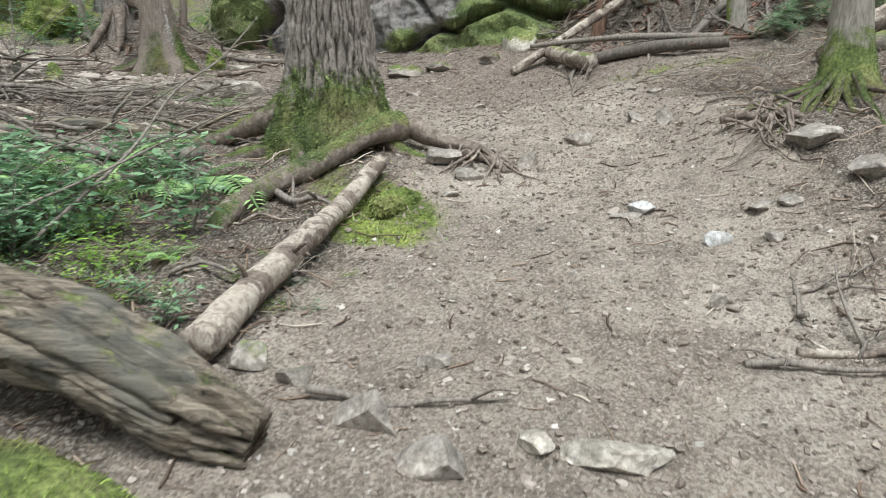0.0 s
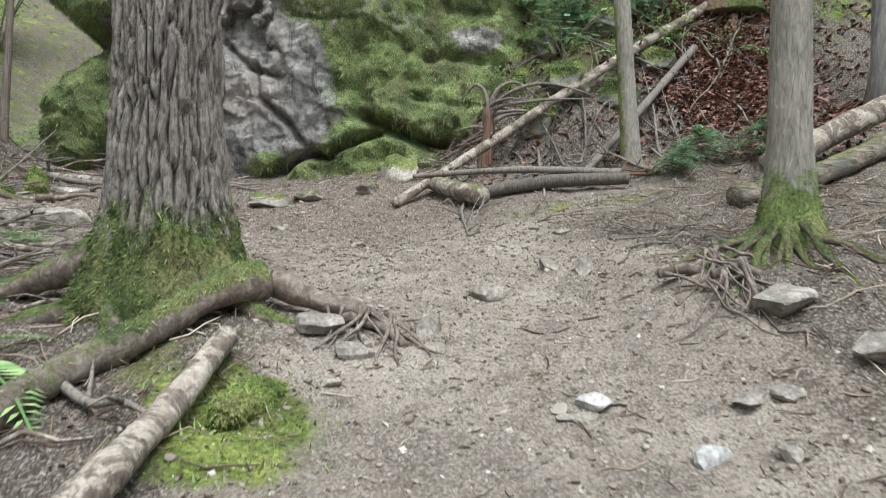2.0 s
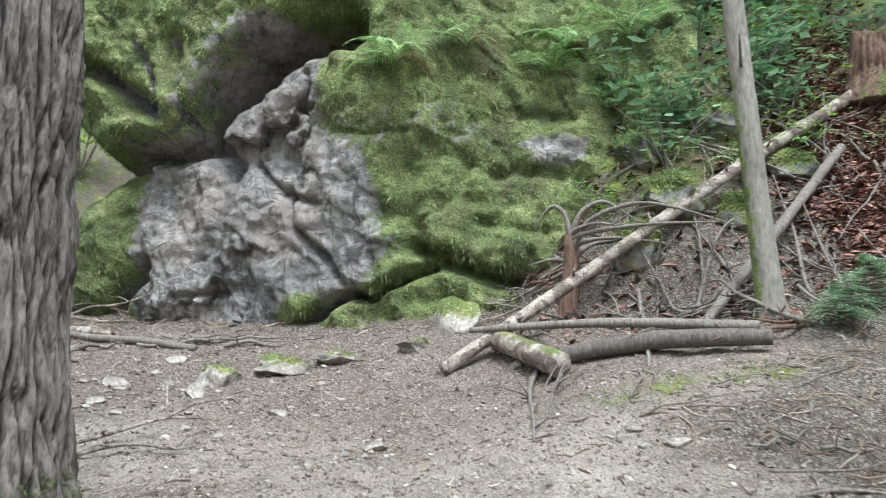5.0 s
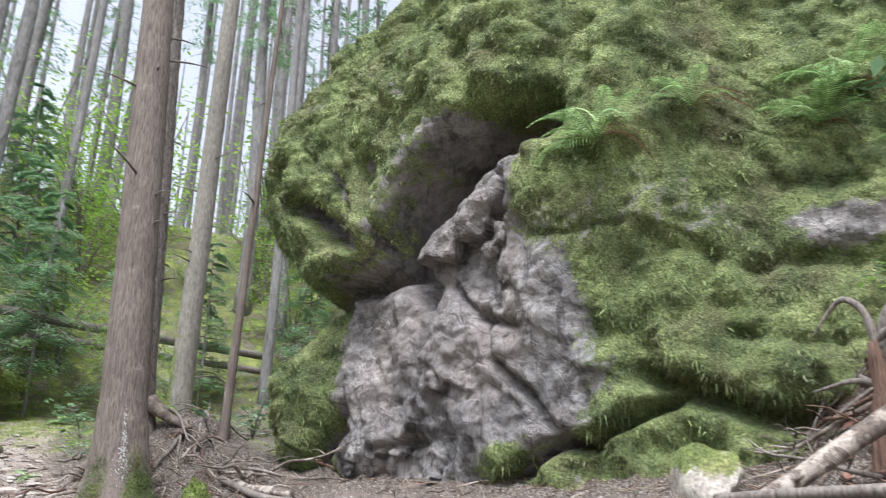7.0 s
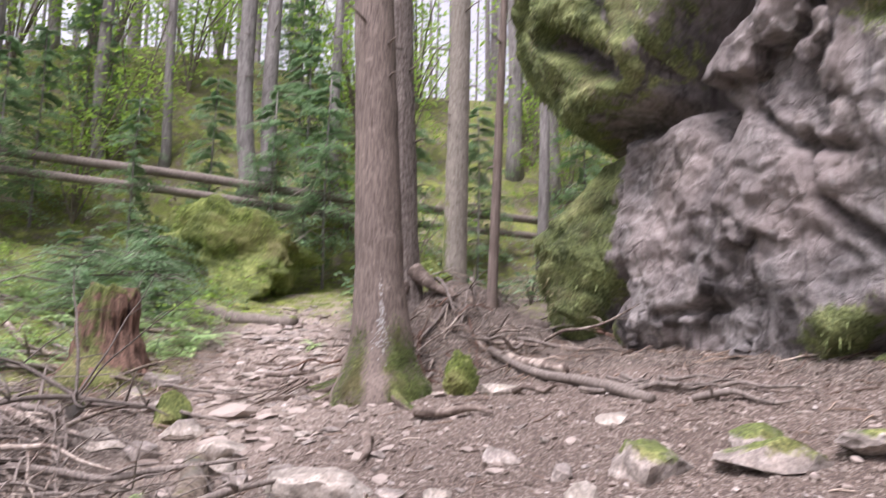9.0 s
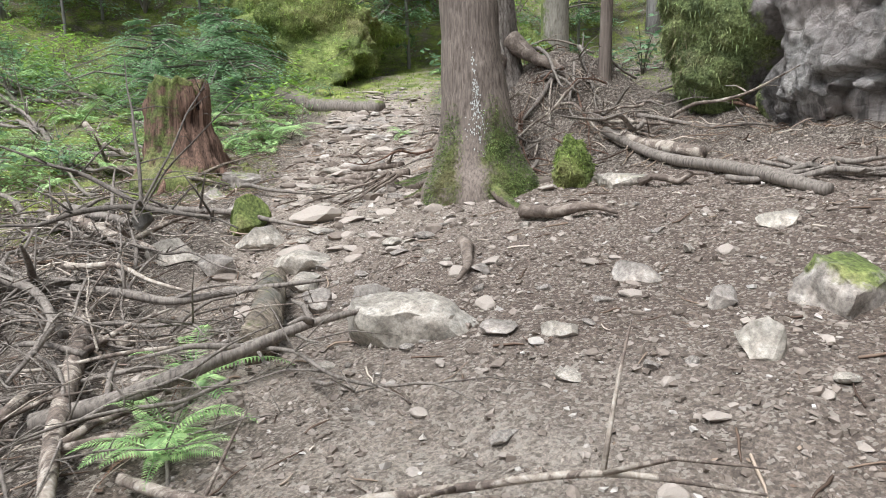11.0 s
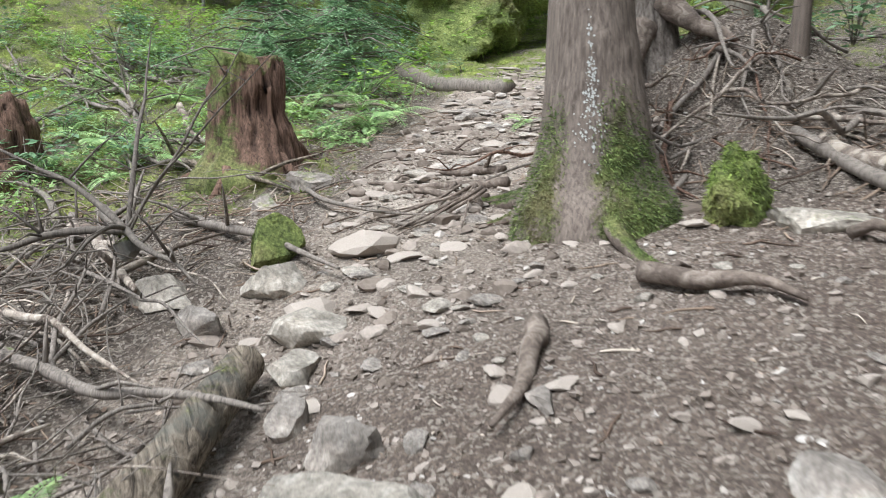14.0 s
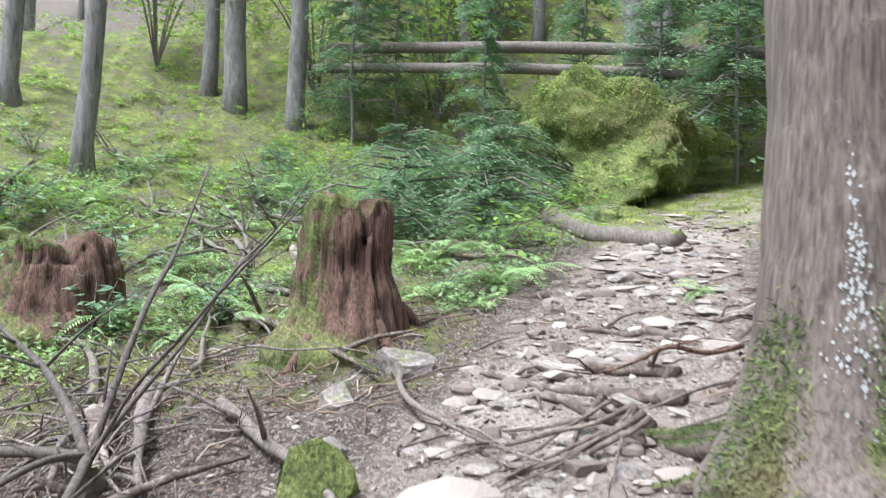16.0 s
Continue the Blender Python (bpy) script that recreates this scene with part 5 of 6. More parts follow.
# floor of the left side
for k in range(34):
    x, y = rng.uniform(-6.5, -1.9), rng.uniform(5.8, 9.6)
    branch(x, y, rng.uniform(-30, 40) + 180 * (k % 2), rng.uniform(0.8, 2.2), rng.uniform(0.012, 0.04), "dead branch lying in the undergrowth", h=0.05, lift=rng.uniform(0, 0.12), seed=100 + k, mat=rng.choice((DEADWOOD, DEADWOOD, PALEWOOD)), group="dead branches in the undergrowth")
for k, (x, y, a, ln, r) in enumerate(((-4.4, 7.6, 10, 2.3, 0.07), (-6.0, 8.2, -5, 2.6, 0.08), (-3.4, 6.9, 165, 2.0, 0.06), (-7.5, 8.6, 15, 2.5, 0.08), (-2.2, 6.5, 170, 1.6, 0.07))):
    branch(x, y, a, ln, r, "thick fallen limb in the undergrowth", h=0.08, seed=140 + k, mat=rng.choice((DEADWOOD, LOGWOOD)), moss=0.5)
# brush beside the upper trail
branch(-4.75, 9.45, -18, 2.9, 0.062, "thick pale fallen limb in the brush", seed=160, h=0.1, mat=PALEWOOD, twigs=3, bend=0.08)
branch(-3.5, 8.9, 62, 1.5, 0.05, "crooked dead limb in the brush", seed=161, h=0.1, bend=0.15, lift=0.1)
branch(-5.2, 9.5, 25, 1.9, 0.035, "long dead limb in the brush", seed=162, h=0.16, lift=0.1)
branch(-5.6, 9.55, 28, 1.2, 0.025, "split pale stick in the brush", seed=163, h=0.2, mat=PALEWOOD, twigs=0, bend=0.05)
branch(-6.3, 9.1, 15, 2.8, 0.04, "long dead limb in the brush", seed=164, h=0.15, lift=0.1)
branch(-7.6, 9.9, 8, 2.0, 0.07, "grey fallen limb before the stump", seed=165, h=0.1, mat=PALEWOOD, bend=0.1)
branch(-8.0, 10.15, 4, 1.9, 0.06, "grey fallen limb before the stump", seed=166, h=0.08, mat=DEADWOOD, bend=0.1)
branch(-9.6, 10.9, 12, 2.4, 0.06, "mossy limb lying on moss", seed=167, h=0.08, mat=LOGWOOD, moss=0.7)
branch(-11.5, 11.3, 0, 2.4, 0.05, "pale limb lying on moss", seed=168, h=0.12, mat=PALEWOOD)
for k in range(60):
    x, y = rng.uniform(-6.6, -3.0), rng.uniform(8.3, 10.35)
    if y > 10.0 + 0.12 * (-4 - x):
        continue
    branch(x, y, rng.uniform(-50, 70) + 180 * (k % 2), rng.uniform(0.5, 1.6), rng.uniform(0.005, 0.018), "thin dead branch in a brush heap", h=0.06 + 0.12 * rng.random(), lift=rng.uniform(0, 0.25), seed=200 + k, group="brush heap beside the trail", mat=rng.choice((DEADWOOD, DEADWOOD, PALEWOOD)), twigs=5)
edge_heap, re_ = [], random.Random(77)
for k in range(170):
    x, y = re_.uniform(-8.0, -2.6), re_.uniform(8.0, 10.5)
    if y < 10.05 + 0.1 * (-4 - x):
        branch(x, y, re_.uniform(-50, 70) + 180 * (k % 2), re_.uniform(0.3, 1.3), re_.uniform(0.004, 0.012), h=0.03 + 0.1 * re_.random(), lift=re_.uniform(-0.05, 0.2), seed=1200 + k, twigs=4, heap=edge_heap)
brushwood(edge_heap, "thin dead twigs heaped in the brush beside the trail")
# heap of roots and sticks between cedar and boulder
for k in range(46):
    x, y = rng.gauss(-5.2, 0.7), rng.gauss(14.2, 0.55)
    branch(x, y, rng.uniform(-110, 20), rng.uniform(0.5, 1.5), rng.uniform(0.006, 0.028), "dead stick in the heap between cedar and boulder", h=0.08, lift=rng.uniform(-0.1, 0.5), seed=300 + k, group="sticks heaped beside the boulder", mat=rng.choice((DEADWOOD, ROTWOOD, DEADWOOD, PALEWOOD)), twigs=3, moss=0.3 * (k % 3 == 0))
# trail's upper steps: roots crossing the rocks
for k, (x, y, a, ln) in enumerate(((-5.7, 12.45, 200, 1.0), (-6.2, 12.9, 205, 0.9), (-5.9, 12.75, 225, 1.3), (-6.9, 13.4, 195, 0.8))):
    branch(x, y, a, ln, 0.042, "dark tree root crossing the rocky trail", h=0.015, lift=-0.02, seed=400 + k, mat=ROOT, twigs=2)
branch(-3.75, 11.55, -40, 0.85, 0.05, "bare brown root curving across the dirt", h=0.03, seed=420, twigs=0, mat=ROOT)
branch(-3.75, 12.1, 10, 0.75, 0.05, "bare brown root curving across the dirt", h=0.05, seed=421, twigs=1, mat=ROOT)
branch(-3.3, 12.85, 20, 0.5, 0.03, "bare dark root beside a flat stone", h=0.05, seed=422, twigs=1, mat=ROOT)
# litter of sticks below the boulder's right end and on the bank
bank_heap = []
for k in range(150):
    x, y = rng.uniform(1.6, 7.5), rng.uniform(10.9, 14.2)
    branch(x, y, rng.uniform(0, 360), rng.uniform(0.4, 1.7), rng.uniform(0.006, 0.03), "dead branch lying on the bank", h=0.06, lift=rng.uniform(-0.1, 0.3), seed=500 + k, group="dead branches on the bank", mat=rng.choice((DEADWOOD, DEADWOOD, ROTWOOD, PALEWOOD)), twigs=4, heap=bank_heap if k > 34 else None)
brushwood(bank_heap, "dead branches and twigs strewn over the bank")
for k in range(18):
    x, y = rng.uniform(2.2, 4.6), rng.uniform(7.2, 10.2)
    branch(x, y, rng.uniform(-40, 60), rng.uniform(0.4, 1.1), rng.uniform(0.006, 0.016), "dead stick on the trail's outer edge", h=0.03, seed=600 + k, group="dead sticks at the outer edge", twigs=2)
for k in range(8):
    x, y = rng.uniform(-3.0, 0.8), rng.uniform(12.4, 13.2)
    branch(x, y - 0.42 * (x + 1.2) * 0.6, rng.uniform(-30, 20), rng.uniform(0.6, 1.3), rng.uniform(0.01, 0.03), "dead stick lying at the boulder's foot", h=0.04, seed=640 + k, group="sticks at the boulder's foot", twigs=2)


def snag():
    """The dark upright root with arching bare branches."""
    x, y = 2.3, 12.45
    z0 = gz(x, y)
    ob = thing("root_snag", tube("root_snag", [(0, 0, -0.2), (0.02, 0, 0.2), (0.06, 0, 0.5), (0.05, 0, 0.85)], [0.16, 0.11, 0.09, 0.07], ROTWOOD, seg=20, rough=0.25, ridge=0.02, ridges=9), "dark upturned root with arching bare grey branches", "root", at=(x, y, z0))
    r = random.Random(5)
    for k in range(9):
        d = r.uniform(0.35, 1.5) * (1 if k % 5 else -0.3)
        up = r.uniform(0.0, 0.5)
        side = r.uniform(-0.9, 0.5)
        c = Vector((0.05, 0, r.uniform(0.45, 0.85)))
        part("arching_branch", tube("arching_branch", [c, c + Vector((0.15 * d, side * 0.25, up * 0.75)), c + Vector((0.5 * d, side * 0.55, up * 1.05)), c + Vector((0.8 * d, side * 0.85, up * 0.85)), c + Vector((d * 1.25, side * 1.1, up * 0.35))], [0.036, 0.03, 0.022, 0.015, 0.005], DEADWOOD, seg=8, rough=0.3, step=0.05), ob)


snag()


def rotten_chips():
    """Red-brown crumbled wood and dead fern spilling down the bank."""
    pieces, r = [], random.Random(44)
    for n in range(17000):
        x, y = r.gauss(6.4, 0.62), r.gauss(12.7, 0.8)
        if n % 4 == 0:
            x, y = r.uniform(2.0, 10), r.uniform(11.0, 18)
        a, s = r.gauss(-1.57, 0.6), r.uniform(0.02, 0.13)
        c = Vector((x, y, gz(x, y) + r.uniform(0.0, 0.06)))
        ax, up = Vector((math.cos(a), math.sin(a), r.uniform(-0.6, 0.6))) * s, Vector((-math.sin(a), math.cos(a), r.uniform(-0.6, 0.6))) * s * r.uniform(0.12, 0.4)
        k = Vector((0, 0, s * 0.2))
        pieces.append(([c - ax, c + up, c + ax, c - up, c + k], [(0, 1, 4), (1, 2, 4), (2, 3, 4), (3, 0, 4)], [0] * 5))
    thing("rotten_wood_chips", joined("rotten_wood_chips", pieces, REDLITTER, False), "red-brown crumbled wood spilling down the bank", "litter", kind="stuff")


REDLITTER = litter_material("red_rot", (0.0, (0.045, 0.02, 0.014)), (0.5, (0.17, 0.08, 0.055)), (1.0, (0.36, 0.2, 0.15)))
rotten_chips()
# bare shrub with a mossy knuckle beside the trail
for k, (a, ln, lift, r) in enumerate(((165, 1.3, 1.0, 0.022), (120, 1.0, 0.9, 0.016), (200, 1.5, 0.5, 0.03), (60, 1.0, 0.9, 0.012), (-20, 1.2, 0.25, 0.02), (10, 1.3, 0.1, 0.03), (235, 1.2, -0.1, 0.035))):
    branch(-5.83, 10.17, a, ln, r * 0.72, "bare dark shoot of a dead shrub", h=0.42, lift=lift, seed=700 + k, twigs=4, bend=0.12, mat=SHOOT, group="shoots of the dead shrub")
rock(-5.83, 10.17, (0.08, 0.08, 0.1), MOSSROCK, 75, -1.6, 0, 0.8, "mossy knuckle of a dead shrub", name="shrub_knuckle", sub=3, category="root")

# ---------------------------------------------------------------- plants


def frond(r, length, width, droop, dead=False):
    """One fern frond along +x: a midrib with leaflets that shrink to the tip."""
    verts, faces = [], []
    n = 26
    for i in range(1, n + 1):
        t = i / n
        x = length * (t - 0.12 * t * t)
        z = length * (0.75 * t - 0.95 * droop * t * t)
        w = width * math.sin(math.pi * min(1, t ** 0.7 * 0.93 + 0.04)) ** 0.8 * (1 - 0.25 * r.random() * dead)
        b = length / n * 0.5
        for s in (-1, 1):
            k = len(verts)
            tip = (x + w * 0.35, s * w, z - 0.25 * w)
            verts += [(x - b, s * 0.002, z), (x + w * 0.1 - b * 0.4, s * w * 0.6, z + 0.02 * w), tip, (x + b * 0.7 + w * 0.1, s * w * 0.5, z - 0.02 * w)]
            faces.append((k, k + 1, k + 2, k + 3) if s > 0 else (k + 3, k + 2, k + 1, k))
    k = len(verts)
    for i in range(6):
        t = i / 5
        x, z = length * (t - 0.12 * t * t), length * (0.75 * t - 0.95 * droop * t * t)
        verts += [(x, -0.004, z + 0.003), (x, 0.004, z + 0.003)]
        if i:
            faces.append((k + 2 * i - 2, k + 2 * i - 1, k + 2 * i + 1, k + 2 * i))
    return verts, faces


def frond_mesh(seed, length=0.6, width=0.09, droop=0.7, mat=None):
    r = random.Random(seed)
    v, f = frond(r, length, width, droop)
    return mesh("frond", v, f, mat or FERN, smooth=False)


FRONDS = [frond_mesh(k, 0.62, 0.1 + 0.012 * (k % 3), 0.55 + 0.12 * k) for k in range(4)]
OLD_FRONDS = [frond_mesh(k, 0.5, 0.05, 1.3 + 0.2 * k, DEADFERN) for k in range(2)]


def fern(x, y, z, size, seed, label="green sword fern with arching fronds", count=9, dead=3, spread=360, face=0):
    r = random.Random(seed)
    base = thing("fern", None, label, "fern", at=pose(x, y, z) @ Matrix.Scale(size, 4))
    for k in range(count + dead):
        ob = part("frond" if k < count else "dead_frond", r.choice(FRONDS) if k < count else r.choice(OLD_FRONDS), base, "" if k < count else "withered brown frond")
        s = r.uniform(0.7, 1.1)
        ob.matrix_local = pose(0, 0, 0, r.uniform(-14, 14), r.uniform(-22, 22), face + spread * (k + r.uniform(-0.3, 0.3)) / count - spread / 2) @ Matrix.Scale(s, 4)
    return base


for k, (x, y, s) in enumerate(((-2.05, 5.85, 1.3), (-2.6, 5.5, 1.2), (-3.0, 5.1, 1.0), (-3.6, 4.7, 1.1), (-2.6, 4.9, 0.7), (-4.3, 6.2, 1.0), (-3.0, 3.9, 0.7), (-1.7, 4.35, 0.35), (-3.46, 9.6, 0.62), (-3.0, 9.3, 0.5), (-2.75, 9.2, 0.45), (-8.2, 11.5, 0.0), (-10.5, 12.6, 0.7), (-9.3, 13.0, 0.55), (-8.8, 12.55, 0.5),
                               (-12.0, 12.2, 0.9), (-11.0, 10.0, 0.8), (-12.6, 8.6, 0.9), (-13.5, 10.4, 1.0), (-14.0, 12.4, 1.0), (-15.5, 14.0, 1.0), (-10.8, 8.0, 0.8), (-12.3, 14.0, 0.9), (-16.0, 11.5, 1.0), (-17.0, 9.0, 1.0), (-12.9, 19.2, 0.9), (3.3, 5.0, 0.6), (3.6, 4.4, 0.7), (-9.0, 10.3, 0.45), (-7.9, 14.2, 0.4), (4.3, 15.2, 1.0), (3.7, 14.6, 0.9), (5.2, 15.6, 1.1), (6.2, 15.0, 1.0), (3.4, 15.8, 1.0), (4.7, 16.6, 1.1), (5.8, 16.8, 1.1), (7.0, 16.0, 1.1), (3.8, 17.4, 1.2))):
    if s:
        fern(x, y, gz(x, y) + 0.02, s * 1.25, k, count=8 + k % 4, dead=2 + k % 3)
rb = random.Random(71)
for k in range(34):
    x, y = rb.uniform(-18, -9.2), rb.uniform(6.5, 14.5)
    if trail_mask(x, y) > 0.05:
        continue
    if k % 5 < 2:
        fern(x, y, gz(x, y) + 0.02, rb.uniform(0.8, 1.3), 200 + k, count=8, dead=3)
    else:
        branch(x, y, rb.uniform(-30, 40) + 180 * (k % 2), rb.uniform(1.2, 3.2), rb.uniform(0.02, 0.06), "fallen limb lying on the mossy slope", h=0.06, lift=rb.uniform(0, 0.15), seed=800 + k, mat=rb.choice((DEADWOOD, LOGWOOD, SHOOT)), group="fallen limbs on the mossy slope", moss=0.6 * (k % 2))
fern(-8.25, 11.5, gz(-8.25, 11.55) + 1.05, 0.45, 90, "small fern sprouting from the stump's top", 7, 0)
for k, (u, z, s) in enumerate(((1.6, 6.32, 1.35), (2.3, 6.75, 1.2), (3.5, 6.9, 1.3), (3.3, 6.45, 1.2), (4.0, 6.0, 1.2), (4.3, 7.1, 1.4))):
    p = O + U * u + OUT * (face_of(u, z)[0] + 0.03) + Vector((0, 0, z))
    fern(p.x, p.y, p.z, s, 60 + k, "bright fern clinging to the mossy boulder", 9, 3, 200, -110)


def leafy(name, seed, height, spread, leaves, size, mat, label, category, stems=5, stem_r=0.006):
    """A low shrub: thin stems carrying oval leaves."""
    r = random.Random(seed)
    stem_pieces, verts, faces = [], [], []
    for k in range(stems):
        a, out = r.uniform(0, 6.28), spread * r.uniform(0.4, 1)
        pts = [Vector((0, 0, 0)), Vector((math.cos(a) * out * 0.35, math.sin(a) * out * 0.35, height * 0.5)), Vector((math.cos(a) * out, math.sin(a) * out, height * r.uniform(0.7, 1.05)))]
        stem_pieces.append(tube_data(pts, [stem_r, stem_r * 0.8, stem_r * 0.4], seg=5, step=0.15, caps=False))
        for i in range(leaves // stems):
            t = r.uniform(0.25, 1.0)
            c = pts[0].lerp(pts[1], t * 2) if t < 0.5 else pts[1].lerp(pts[2], t * 2 - 1)
            c = c + Vector((r.gauss(0, 1), r.gauss(0, 1), r.gauss(0, 0.7))) * spread * 0.22
            b, s = r.uniform(0, 6.28), size * r.uniform(0.6, 1.2)
            ax = Vector((math.cos(b), math.sin(b), r.uniform(-0.5, 0.3))).normalized() * s
            sd = ax.cross(Vector((r.uniform(-0.4, 0.4), r.uniform(-0.4, 0.4), 1))).normalized() * s * 0.42
            n = len(verts)
            verts += [c - ax, c - ax * 0.2 + sd, c + ax, c - ax * 0.2 - sd, c + ax * 0.1 + Vector((0, 0, -s * 0.12))]
            faces += [(n, n + 4, n + 1), (n + 1, n + 4, n + 2), (n + 2, n + 4, n + 3), (n + 3, n + 4, n)]
    return joined("stem", stem_pieces, DEADWOOD), mesh("leaves", verts, faces, mat, smooth=False)


SHRUBS = [leafy("shrub", 5 + k, 0.45, 0.42, 95, 0.058, LEAF, "", "") for k in range(3)]
HERBS = [leafy("herb", 15 + k, 0.2, 0.35, 130, 0.026, LEAF if k == 1 else MAPLE, "", "", 6, 0.003) for k in range(3)]


def shrub(x, y, size, seed, kind, label, group):
    base = thing("shrub" if kind is SHRUBS else "herb", None, label, "shrub" if kind is SHRUBS else "plant", group, at=pose(x, y, gz(x, y) - 0.02, 0, 0, seed * 77) @ Matrix.Scale(size, 4))
    stem, leaves = kind[seed % 3]
    tagged(part("stem", stem, base), kind="stuff")
    part("leaves", leaves, base)


for k in range(85):
    x, y = rng.gauss(-3.0, 0.85), rng.gauss(4.5, 0.8)
    if x > -1.65 or y < 3.2 or x > -2.0 and y < 3.5 or x > -1.9 and y > 4.9:
        continue
    shrub(x, y, rng.uniform(0.6, 1.2), k, SHRUBS if k % 3 else HERBS, "leafy green shrub in the undergrowth", "shrubs in the undergrowth")
for k in range(140):
    x, y = rng.uniform(-18, -8.0), rng.uniform(6, 16)
    if trail_mask(x, y) > 0.05 or math.hypot(x + 8.25, y - 11.5) < 0.8:
        continue
    shrub(x, y, rng.uniform(0.5, 1.5), k, SHRUBS if k % 4 == 0 else HERBS, "fresh green low plant on the mossy slope", "plants on the mossy slope")
for k in range(80):
    x = rng.uniform(2.7, 8)
    shrub(x, rng.uniform(12.9, 17) + 0.3 * rng.random() * (x - 3), rng.uniform(1.2, 2.4), k, SHRUBS if k % 2 else HERBS, "fresh green low plant above the bank", "plants above the bank")
rs = random.Random(83)
for k in range(40):
    x, y = rs.uniform(-11, -5.2), rs.uniform(15.4, 24)
    if trail_mask(x, y) < 0.05:
        shrub(x, y, rs.uniform(0.8, 1.8), k, SHRUBS if k % 3 == 0 else HERBS, "green low plant on the rise behind the cedar", "plants behind the cedar")
behind_heap = []
for k in range(16):
    x, y = rs.uniform(-9, -5.0), rs.uniform(15.2, 20)
    branch(x, y, rs.uniform(0, 360), rs.uniform(0.8, 2.2), rs.uniform(0.012, 0.04), "dead limb lying behind the cedar", h=0.05, seed=900 + k, group="dead limbs behind the cedar", twigs=4, heap=behind_heap)
brushwood(behind_heap, "dead limbs strewn behind the cedar")
for k in range(10):
    shrub(rng.uniform(-0.9, -0.2) - 0.4, rng.uniform(3.7, 4.6), rng.uniform(0.25, 0.45), k, HERBS, "small green sprout beside the dead log", "sprouts beside the dead log")


rp = random.Random(91)
for k in range(12):
    shrub(rp.uniform(-2.7, -1.45), rp.uniform(3.15, 4.1), rp.uniform(0.35, 0.6), k, HERBS if k % 3 else SHRUBS, "low leafy plant behind the rotten log", "plants behind the rotten log")
for k in range(60):
    x, y = rp.uniform(-17, -8.8), rp.uniform(6.0, 15.5)
    if trail_mask(x, y) < 0.05:
        fern(x, y, gz(x, y) + 0.02, rp.uniform(0.55, 1.1), 300 + k, "fresh green fern on the mossy slope", 7, 1)
for k in range(18):
    x, y = rp.uniform(2.9, 7.5), rp.uniform(12.6, 15.5)
    fern(x, y, gz(x, y) + 0.03, rp.uniform(0.6, 1.0), 400 + k, "green fern with withered brown fronds on the bank", 5, 5)
slope_heap = []
for k in range(70):
    x, y = rp.uniform(-15.5, -7.2), rp.uniform(7.2, 12.6)
    if trail_mask(x, y) < 0.05 and math.hypot(x + 8.35, y - 11.47) > 1.0:
        branch(x, y, rp.uniform(-25, 45) + 180 * (k % 2), rp.uniform(0.8, 2.4), rp.uniform(0.012, 0.045), "grey dead limb lying across the moss", h=0.05, lift=rp.uniform(0, 0.15), seed=1000 + k, mat=rp.choice((DEADWOOD, DEADWOOD, PALEWOOD, LOGWOOD)), group="dead limbs on the moss", moss=0.5 * (k % 2), twigs=3, heap=slope_heap)
brushwood(slope_heap, "grey dead limbs strewn over the moss")



def ground_cover(n, box, tall, size, mat, seed, label, clear=(), patch=0.0):
    """Leaves of small plants, standing close together over the soil."""
    r, verts, faces = random.Random(seed), [], []
    while len(faces) < n:
        x, y = r.uniform(box[0], box[1]), r.uniform(box[2], box[3])
        if trail_mask(x, y) > 0.05 or noise.noise(Vector((x * 0.9, y * 0.9, seed))) < patch or any(math.hypot(x - a, y - b) < c for a, b, c in clear):
            continue
        z, up = gz(x, y), tall * r.uniform(0.5, 1.0)
        for _ in range(12):
            c = Vector((x + r.gauss(0, 0.09), y + r.gauss(0, 0.09), z + up * r.random()))
            a, s = r.uniform(0, 6.28), size * r.uniform(0.5, 1.2)
            ax = Vector((math.cos(a), math.sin(a), r.uniform(-0.4, 0.7))) * s
            sd = Vector((-math.sin(a), math.cos(a), r.uniform(-0.4, 0.4))) * s * r.uniform(0.15, 0.45)
            k = len(verts)
            verts += [c - ax * 0.6, c + sd, c + ax, c - sd]
            faces.append((k, k + 1, k + 2, k + 3))
    thing("ground_cover", mesh("ground_cover", verts, faces, mat, smooth=False), label, "plants", kind="stuff")


ground_cover(22000, (-17, -8.6, 5.5, 15.5), 0.22, 0.045, FERN, 5, "fresh green plants between moss and limbs", ((-8.35, 11.47, 0.7),), 0.05)
ground_cover(7000, (-17, -8.8, 5.5, 15.5), 0.16, 0.035, LEAF, 6, "small dark-leaved plants on the slope", ((-8.35, 11.47, 0.7),), 0.0)
ground_cover(9000, (-5.5, -1.9, 3.2, 7.5), 0.2, 0.03, LEAF, 7, "small leafy plants in the undergrowth", ((-1.12, 7.02, 1.2), (-1.5, 5.6, 0.5)), 0.12)
ground_cover(15000, (-28, -13, 3, 19), 0.35, 0.08, MAPLE, 9, "light green plants on the far slope", (), 0.0)
ground_cover(14000, (2.8, 9.0, 13.0, 18.0), 0.28, 0.045, FERN, 8, "fresh green plants on top of the bank", (), 0.0)


